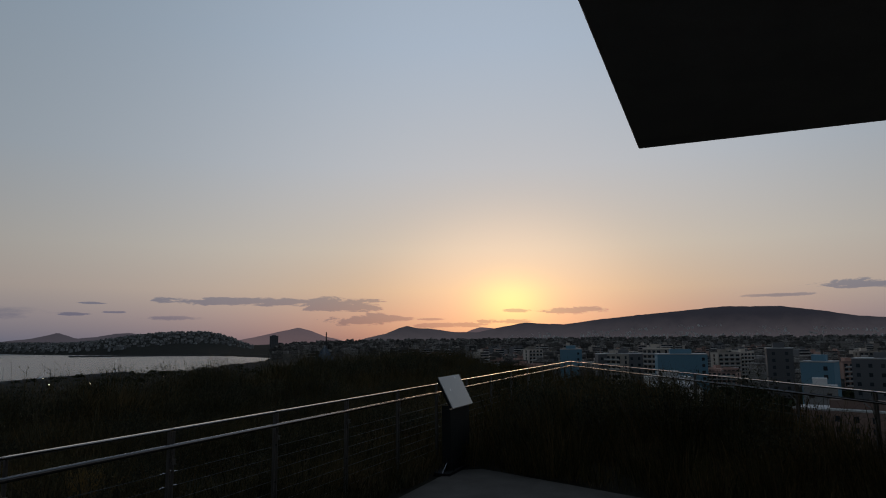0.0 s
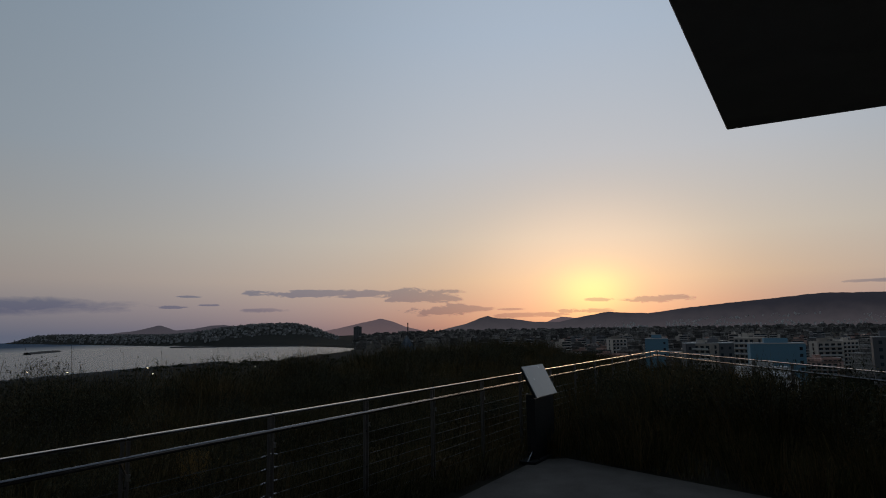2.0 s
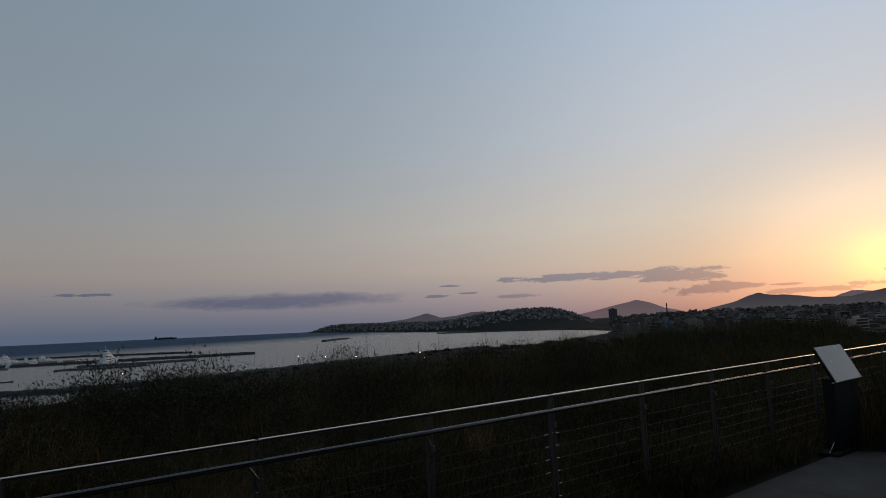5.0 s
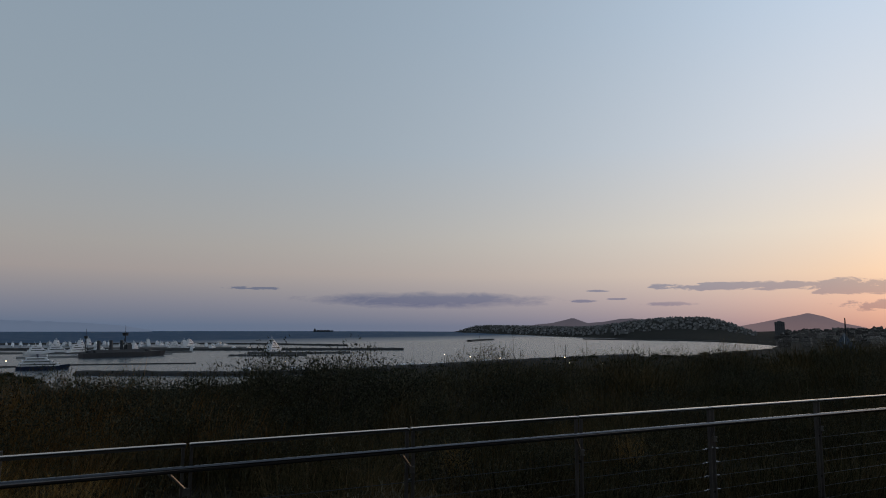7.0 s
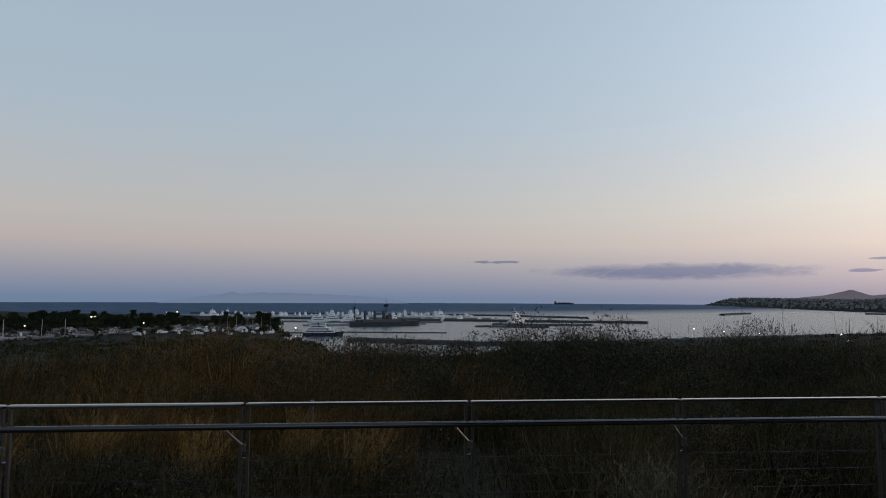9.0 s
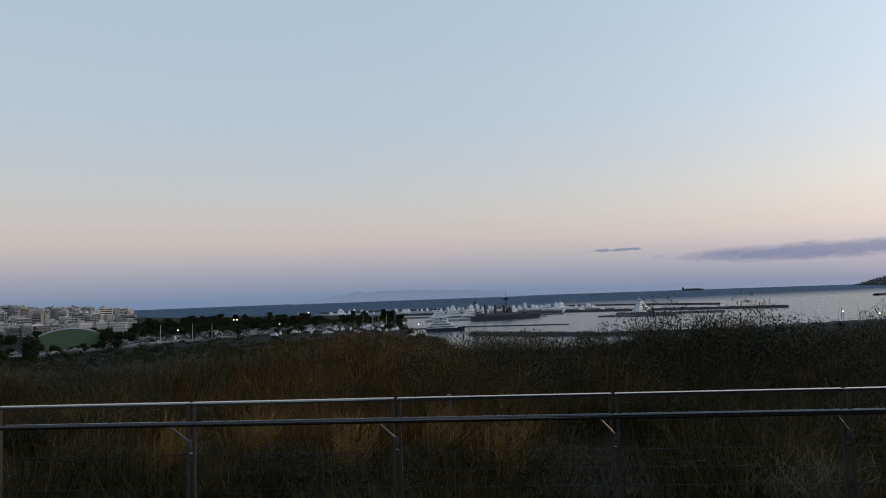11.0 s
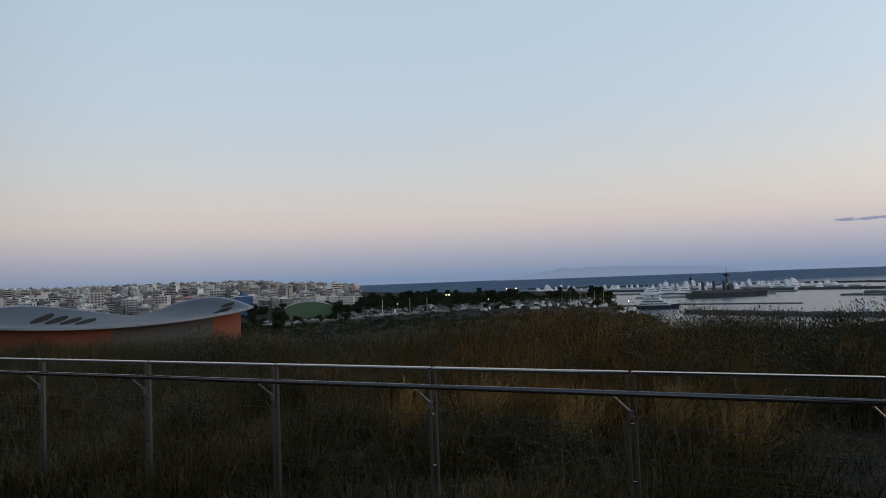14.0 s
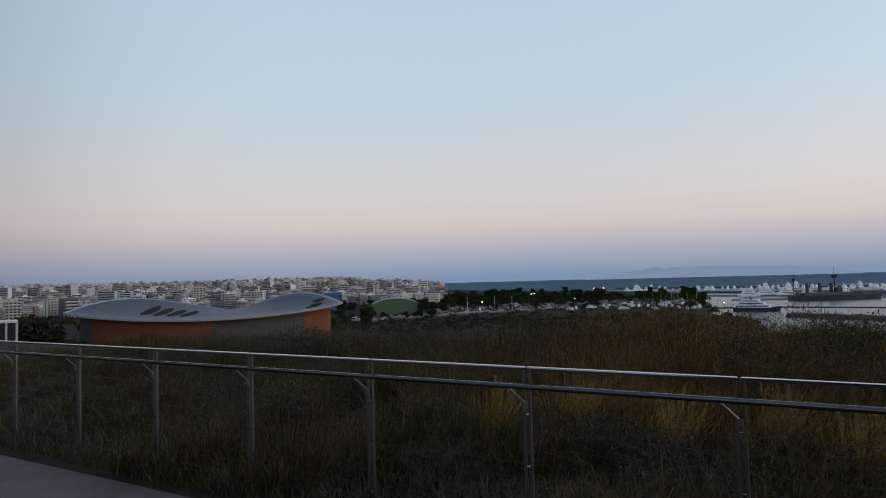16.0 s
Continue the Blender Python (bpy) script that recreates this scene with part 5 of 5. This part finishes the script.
# ferry with a dark blue hull
ferry = thing("ferry", "small white passenger ferry with a dark blue hull at the quay", "ferry", sea_pose(5.3, 655, -6))
ferry.scale = (0.93, 0.93, 0.86)
part("hull", hull_mesh(41, 9, 3.6, 1.6, NAVY), None, ferry, "dark blue hull")
z, x0, x1, w = 3.6, -18.5, 13.5, 8.4
for k in range(3):
    part("deckhouse", deck_block(B(), x0, x1, w, z, z + 2.6), WHITE_HULL, ferry)
    bm = B()
    box(bm, x0 + 1.5, x1 - 3.2, -w / 2 - 0.05, w / 2 + 0.05, z + 1.1, z + 1.9)
    part("window_band", bm, WINDOW, ferry, "dark window band")
    bm = B()
    box(bm, x0 - 0.4, x1 + 0.2 - 1.0, -w / 2 - 0.3, w / 2 + 0.3, z + 2.6, z + 2.78)
    part("deck", bm, WHITE_HULL, ferry)
    z, x0, x1, w = z + 2.78, x0 + 2.4, x1 - 4.5, w * 0.92
bm = B()
tube(bm, (-4, 0, z), (-5, 0, z + 3.4), 1.1, 0.8, 10)
part("funnel", bm, NAVY, ferry)
bm = B()
tube(bm, (3, 0, z), (2.4, 0, z + 5.5), 0.22, 0.08, 6)
part("mast", bm, WHITE_HULL, ferry)

# old armoured cruiser, kept as a museum
WS_A, WS_B = spot(2.9, 862, SEA_Z), spot(-2.9, 905, SEA_Z)
mid = (WS_A + WS_B) / 2
ang = math.degrees(math.atan2(WS_B.y - WS_A.y, WS_B.x - WS_A.x))
warship = thing("armoured_cruiser", "old grey armoured cruiser with three funnels and two pole masts", "warship", pose(mid.x, mid.y, SEA_Z, 0, 0, ang))
WL = (WS_B - WS_A).length
part("hull", hull_mesh(WL, 15, 5.6, 1.2, WARSHIP, "hull", 1.5, 0.7), None, warship, "low grey steel hull")
bm = B()
deck_block(bm, -WL * 0.36, WL * 0.22, 12, 5.6, 8.8, 0.05)
part("superstructure", bm, WARSHIP, warship)


def along(az):
    """Where on the cruiser's length a heading falls."""
    return (WS_A.x + (WS_B.x - WS_A.x) * (2.9 - az) / 5.8 - mid.x) / math.cos(radians(ang))


for az in (1.75, 0.92, 0.18):
    bm = B()
    tube(bm, (along(az), 0, 8.0), (along(az) - 0.3, 0, 19.5), 1.9, 1.75, 14)
    tube(bm, (along(az) - 0.3, 0, 19.0), (along(az) - 0.3, 0, 19.6), 2.1, 2.1, 14)
    part("funnel", bm, WARSHIP, warship)
for az, top, r in ((2.62, 33.5, 0.55), (-0.03, 38.0, 0.6)):
    x = along(az)
    bm = B()
    tube(bm, (x, 0, 6), (x, 0, top * 0.7), r, r * 0.8, 8)
    tube(bm, (x, 0, top * 0.68), (x, 0, top), r * 0.5, 0.12, 6)
    part("mast", bm, WARSHIP_DARK, warship)
    bm = B()
    tube(bm, (x, 0, top * 0.66), (x, 0, top * 0.75), 1.6 if az > 0 else 3.0, 2.0 if az > 0 else 3.5, 10)
    part("fighting_top", bm, WARSHIP_DARK, warship)
    for s in (-1, 1):
        bm = B()
        tube(bm, (x + s * 4.5, s * 3, 7), (x, 0, top * 0.66), 0.22, 0.16, 5)
        part("mast_leg", bm, WARSHIP_DARK, warship)
bm = B()
box(bm, along(-0.03) + 1, along(-0.03) + 7, -4, 4, 8.8, 14.5, 0.3)
part("bridge", bm, WARSHIP, warship)
for x in (WL * 0.30, -WL * 0.40):
    bm = B()
    tube(bm, (x, 0, 5.6), (x, 0, 8.6), 4.0, 3.6, 14)
    for s in (-0.9, 0.9):
        tube(bm, (x, s, 7.6), (x + (11 if x > 0 else -11), s, 8.0), 0.4, 0.28, 8)
    part("gun_turret", bm, WARSHIP, warship)

# cargo ship on the horizon
cargo = thing("cargo_ship", "long dark cargo ship far out on the horizon", "ship", sea_pose(-15.55, 4250, 4))
part("hull", hull_mesh(122, 18, 7, 2, WARSHIP_DARK), None, cargo)
bm = B()
deck_block(bm, -58, -44, 14, 7, 19, 0.0)
part("deckhouse", bm, WARSHIP, cargo)
for k in range(4):
    bm = B()
    box(bm, -38 + k * 21, -22 + k * 21, -7, 7, 7, 11.5)
    part("container_stack", bm, WARSHIP_DARK, cargo)


# moles and quays
def mound(name, label, path, width, height, mat=ROCK, rough=1.2):
    """A rubble mole along a line of headings and distances."""
    pts = []
    for (a0, d0), (a1, d1) in zip(path, path[1:]):
        p, q = spot(a0, d0), spot(a1, d1)
        n = max(2, int((q - p).length / 6))
        pts += [p + (q - p) * k / n for k in range(n)]
    pts.append(spot(*path[-1]))
    v, f = [], []
    for k, p in enumerate(pts):
        t = (pts[min(k + 1, len(pts) - 1)] - pts[max(k - 1, 0)]).normalized()
        s = Vector((-t.y, t.x, 0))
        for u, h in ((-1.5, -1.5), (-0.7, 0.55), (-0.4, 1.0), (0.4, 1.0), (0.7, 0.5), (1.5, -1.5)):
            j = noise.noise(Vector((k * 1.7, u * 5, width))) * rough
            v.append(p + s * (u * width / 2) + Vector((0, 0, SEA_Z + h * height + (j if h > 0 else 0))))
    for k in range(len(pts) - 1):
        for u in range(5):
            f.append((k * 6 + u, k * 6 + u + 1, k * 6 + 7 + u, k * 6 + 6 + u))
    return tagged(new(name, raw(name, v, f, mat)), label, "mole", kind="structure")


mound("outer_mole", "long dark rubble mole of the marina", [(9, 1180), (2, 1110), (-8, 1060), (-19.4, 1045), (-22.5, 1044)], 18, 3.4)
mound("outer_pier", "dark stony pier before the outer mole", [(-9.5, 925), (-13, 915), (-17.8, 930)], 26, 2.4)
mound("outer_pier", "dark stony pier before the outer mole", [(-8.0, 862), (-11, 850), (-14.2, 856)], 16, 1.8)
mound("marina_mole", "low rubble mole behind the yachts", [(16, 1560), (8, 1500), (-4, 1430), (-10, 1380), (-17.5, 1260)], 12, 3.0)
mound("inner_mole", "dark stony hardstanding between the moored boats", [(13, 1245), (4, 1200), (-7, 1175), (-9.5, 1165)], 95, 1.5, ROCK, 0.4)
mound("inner_mole", "dark floating pier behind the cruiser", [(9.5, 1040), (5, 1015), (-1, 1000), (-5, 1000)], 40, 1.6, ROCK, 0.4)
mound("quay", "low concrete quay in the harbour", [(9.5, 700), (3, 712), (-5.4, 700)], 3.5, 1.0, ROCK, 0.3)
mound("ship_quay", "concrete quay along the cruiser", [(7, 880), (3.0, 885), (-3.5, 930)], 9, 2.0, QUAY, 0.2)
mound("bay_mole", "long dark mole across the bay", [(-38, 2000), (-44, 1930), (-52.6, 1780)], 14, 3.5)
mound("islet", "low dark rocky islet in the bay", [(-28.2, 1640), (-29.3, 1760), (-30.2, 1830)], 16, 4.0)
mound("shore_rocks", "dark stony shore below the garden", [(3, 575), (-8, 528), (-17, 545), (-24, 605), (-33, 722), (-42, 888)], 14, 3.0)


# small sailing boats by the near shore
def sailing_boat(place):
    ob = thing("sailing_boat", "small moored sailing boat with a bare mast", "sailing boat", place, "moored sailing boats")
    part("hull", hull_mesh(11, 3.2, 1.3, 0.4, WHITE_HULL, "hull", 0.4), None, ob)
    part("cabin", deck_block(B(), -2.5, 2.5, 1.9, 1.2, 2.0), WHITE_HULL, ob)
    bm = B()
    tube(bm, (0.6, 0, 1.2), (0.6, 0, 16), 0.16, 0.10, 6)
    part("mast", bm, PALE_SLAB, ob)
    bm = B()
    tube(bm, (0.6, 0, 2.8), (-4.2, 0, 2.7), 0.13, 0.1, 6)
    part("boom", bm, PALE_SLAB, ob)
    return ob


first = sailing_boat(sea_pose(-22.4, 640, 40))
for az, d in ((-17.8, 560), (-18.9, 575), (-20.4, 590), (-23.3, 650), (-24.2, 640), (-25.8, 660), (-27.0, 665), (-29.8, 720), (-31.2, 740), (-33.8, 760), (-13.5, 585), (-9.2, 590), (10.5, 980), (11.0, 990), (12.2, 1020), (8.8, 690), (-36.5, 820), (-41, 940)):
    copy_thing(first, sea_pose(az + rng.uniform(-0.2, 0.2), d, rng.uniform(0, 180)))


for az, d in ((13.1, 640), (11.1, 650), (10.4, 640), (9.7, 650), (12.4, 700), (11.6, 690)):
    copy_thing(first, pose(*spot(az, d, land_height(az, d) + 0.9), 0, 0, rng.uniform(0, 180)))


# boats and cars ashore
def land_strip(name, label, path, width, mat, lift):
    v, f = [], []
    pts = [spot(a, d, land_height(a, d) + lift) for a, d in path]
    for k, p in enumerate(pts):
        t = (pts[min(k + 1, len(pts) - 1)] - pts[max(k - 1, 0)]).normalized()
        s = Vector((-t.y, t.x, 0)).normalized()
        v.extend([p - s * width / 2 + Vector((0, 0, -2)), p - s * width / 2, p + s * width / 2, p + s * width / 2 + Vector((0, 0, -2))])
    for k in range(len(pts) - 1):
        for u in range(3):
            f.append((k * 4 + u, k * 4 + u + 1, k * 4 + 5 + u, k * 4 + 4 + u))
    return tagged(new(name, raw(name, v, f, mat)), label, "pavement", kind="structure")


def lot_line(d0, d1, a0=39.0, a1=12.0):
    return [(a0 + (a1 - a0) * k / 24, d0 + (d1 - d0) * k / 24) for k in range(25)]


land_strip("road", "pale coastal road and boat park", lot_line(560, 760), 26, QUAY, 1.3)
land_strip("yard", "asphalt yard beside the road", lot_line(610, 830, 38, 11), 24, ASPHALT, 1.2)
land_strip("promenade", "pale promenade along the water", [(8, 655), (11, 760), (14, 900), (17, 1050)], 12, QUAY, 1.3)


def parked_car(place):
    ob = thing("parked_car", "parked car on the coastal road", "car", place, "parked cars")
    bm = B()
    box(bm, -2.1, 2.1, -0.88, 0.88, 0.35, 0.95, 0.12)
    part("body", bm, CAR_PAINT, ob)
    part("cabin", deck_block(B(), -1.3, 1.1, 1.6, 0.95, 1.5), WINDOW, ob)
    bm = B()
    tube(bm, (0, -0.1, 0), (0, 0.1, 0), 0.33, sides=10)
    wheel = mesh_of(bm, RUBBER, "wheel")
    for x in (-1.35, 1.35):
        for y in (-0.8, 0.8):
            part("wheel", wheel, None, ob).location = (x, y, 0.33)
    return ob


car = None
for k in range(46):
    t = rng.uniform(0, 1)
    az = 39 - 27 * t + rng.uniform(-0.3, 0.3)
    d = 560 + 200 * t + rng.uniform(-9, 50)
    z = land_height(az, d) + 1.3
    m = pose(*spot(az, d, z), 0, 0, az + rng.choice([0, 90]) + rng.uniform(-8, 8))
    car = parked_car(m) if car is None else car
    if k:
        copy_thing(car, m)
for k in range(26):
    az, d = rng.uniform(9, 30), rng.uniform(620, 800)
    if d > 640 + (31 - az) * 14:
        continue
    copy_thing(YACHTS[2], pose(*spot(az, d, land_height(az, d) + 1.4), 0, 0, rng.uniform(0, 360))).scale = (0.55, 0.55, 0.55)


def laid_up_boats(count):
    """Small covered boats without number on the hard beside the road, each with a pointed bow and a cabin hump."""
    g = np.random.default_rng(55)
    v, f = [], []
    outline = ((-1, -0.8), (0.3, -1), (1.3, 0), (0.3, 1), (-1, 0.8))
    for k in range(count):
        t = g.random()
        az = 37 - 27 * t + g.uniform(-0.4, 0.4)
        d = 575 + 200 * t + g.uniform(-32, 95)
        s = shore(az)
        if s and d > s[0] - 25:
            continue
        c, a, ln = spot(az, d, land_height(az, d) + 1.4), g.uniform(0, 6.28), g.uniform(2.2, 4.6)
        ca, sa = math.cos(a), math.sin(a)
        i = len(v)
        for scale, z in ((0.7, 0.0), (1.0, ln * 0.32), (0.55, ln * 0.36), (0.45, ln * 0.62)):
            for x, y in outline:
                x, y = x * ln * scale, y * ln * 0.36 * scale
                v.append((c.x + x * ca - y * sa, c.y + x * sa + y * ca, c.z + z))
        for ring in range(3):
            for q in range(5):
                f.append((i + ring * 5 + q, i + ring * 5 + (q + 1) % 5, i + ring * 5 + 5 + (q + 1) % 5, i + ring * 5 + 5 + q))
        f.append(tuple(i + 15 + q for q in range(5)))
    return tagged(new("laid_up_boats", raw("laid_up_boats", v, f, CITY)), "crowd of small boats laid up on the hard by the road", "boats", kind="stuff")


laid_up_boats(240)


# ---- lit lamps ----
def street_lamp(az, d, lamp_el, heads=1):
    """A pole whose lit head stands at a heading and height."""
    z0 = min(land_height(az, d), -33.6)
    s = shore(az)
    if s and s[0] - 20 < d < s[1]:
        z0 = SEA_Z - 1
    top = 1.7 + d * math.tan(radians(lamp_el))
    ob = thing("street_lamp", "tall street lamp with a lit head on a steel pole", "street lamp", pose(*spot(az, d, z0), 0, 0, az), "lit street lamps")
    bm = B()
    tube(bm, (0, 0, -0.5), (0, 0, top - z0), 0.22, 0.12, 6)
    part("pole", bm, WARSHIP_DARK, ob)
    r = d * 0.0009
    for k in range(heads):
        x = (k - (heads - 1) / 2) * 3.6
        bm = B()
        bmesh.ops.create_uvsphere(bm, u_segments=10, v_segments=6, radius=r, matrix=Matrix.Translation((x, 0, top - z0)) @ Matrix.Diagonal((1, 1, 0.8, 1)))
        part("lamp_head", bm, LAMP_GLOW, ob, "lit lamp head")
        if heads > 1:
            bm = B()
            tube(bm, (0, 0, top - z0 - 0.5), (x, 0, top - z0 - 0.2), 0.1, 0.1, 5)
            part("arm", bm, WARSHIP_DARK, ob)


street_lamp(23.05, 800, -1.58, 2)
street_lamp(17.85, 1000, -1.26)
street_lamp(17.05, 1000, -1.24)
for az, el in ((-26.05, -2.44), (-28.3, -2.6), (-30.9, -2.72), (-36.4, -2.6), (-39.5, -3.1), (-36.8, -3.06), (7.6, -2.62), (-12.5, -3.0), (19.5, -2.1), (27.5, -2.2), (-44.6, -2.75)):
    street_lamp(az, 560 if az < 0 else 690, el)
for az, el in ((33.0, -2.5), (26.4, -2.0), (24.9, -2.1), (28.8, -1.9)):
    ob = thing("flood_pole", "tall bare lighting pole in the boat park", "pole", pose(*spot(az, 640, -33.6)), "bare poles")
    bm = B()
    tube(bm, (0, 0, -0.5), (0, 0, 16), 0.3, 0.2, 6)
    part("pole", bm, PALE_SLAB, ob)


# dark trees in front of the green hall and beside the sports hall
for az, d, s in ((33.0, 590, 0.6), (34.0, 570, 0.5), (35.0, 580, 0.5), (36.0, 565, 0.55), (37.0, 585, 0.6), (32.0, 575, 0.9),
                 (58.0, 300, 0.9), (59.0, 270, 1.0), (60.2, 310, 1.1), (61.5, 280, 1.0), (62.6, 300, 1.1), (64.0, 275, 1.0), (57.0, 330, 0.9)):
    tree(az, d, s)
for az, d, s in ((61.6, 335, 1.75), (62.3, 330, 1.95), (63.0, 322, 2.0), (63.6, 335, 1.85), (62.7, 345, 1.8), (64.4, 350, 1.7)):
    tree(az, d, s)
glazed = thing("glazed_building", "low white building with dark glazing beside tall trees", "building", pose(*spot(66.0, 300, -33.6), 0, 0, 66.0))
glazed_top = 1.7 + 300 * math.tan(radians(-2.35)) + 33.6
bm = B()
box(bm, -9.5, 9.5, -6, 6, -2, glazed_top)
part("glass_wall", bm, WINDOW, glazed, "dark glazing")
for z in (glazed_top, glazed_top - 7.5, glazed_top - 12):
    bm = B()
    box(bm, -10.3, 10.3, -7, 7, z, z + 0.7, 0.1)
    part("slab", bm, PALE_SLAB, glazed, "pale floor slab")
for k in range(7):
    bm = B()
    box(bm, -9.9 + k * 3.3 - 0.35, -9.9 + k * 3.3 + 0.35, -6.6, -5.98, -2, glazed_top)
    part("column", bm, PALE_SLAB, glazed, "pale column")
slab_house("long_brown_building", "long low building with a brown flat roof below the garden", -95.4, -103.5, 250, -5.4, WALLS[2], 3, -10, 12)

# a short post in the planting
bollard = thing("garden_post", "short grey steel post standing in the grass", "post", pose(-0.74, 6.42, garden_height(-0.74, 6.42) - 0.05))
bm = B()
tube(bm, (0, 0, 0), (0, 0, 0.66), 0.022, 0.022, 10)
part("pole", bm, POST_STEEL, bollard, "weathered grey pole")
bm = B()
box(bm, -0.03, 0.03, -0.03, 0.03, 0.14, 0.30, 0.008)
part("junction_box", bm, PALE_SLAB, bollard, "small pale box on the pole")
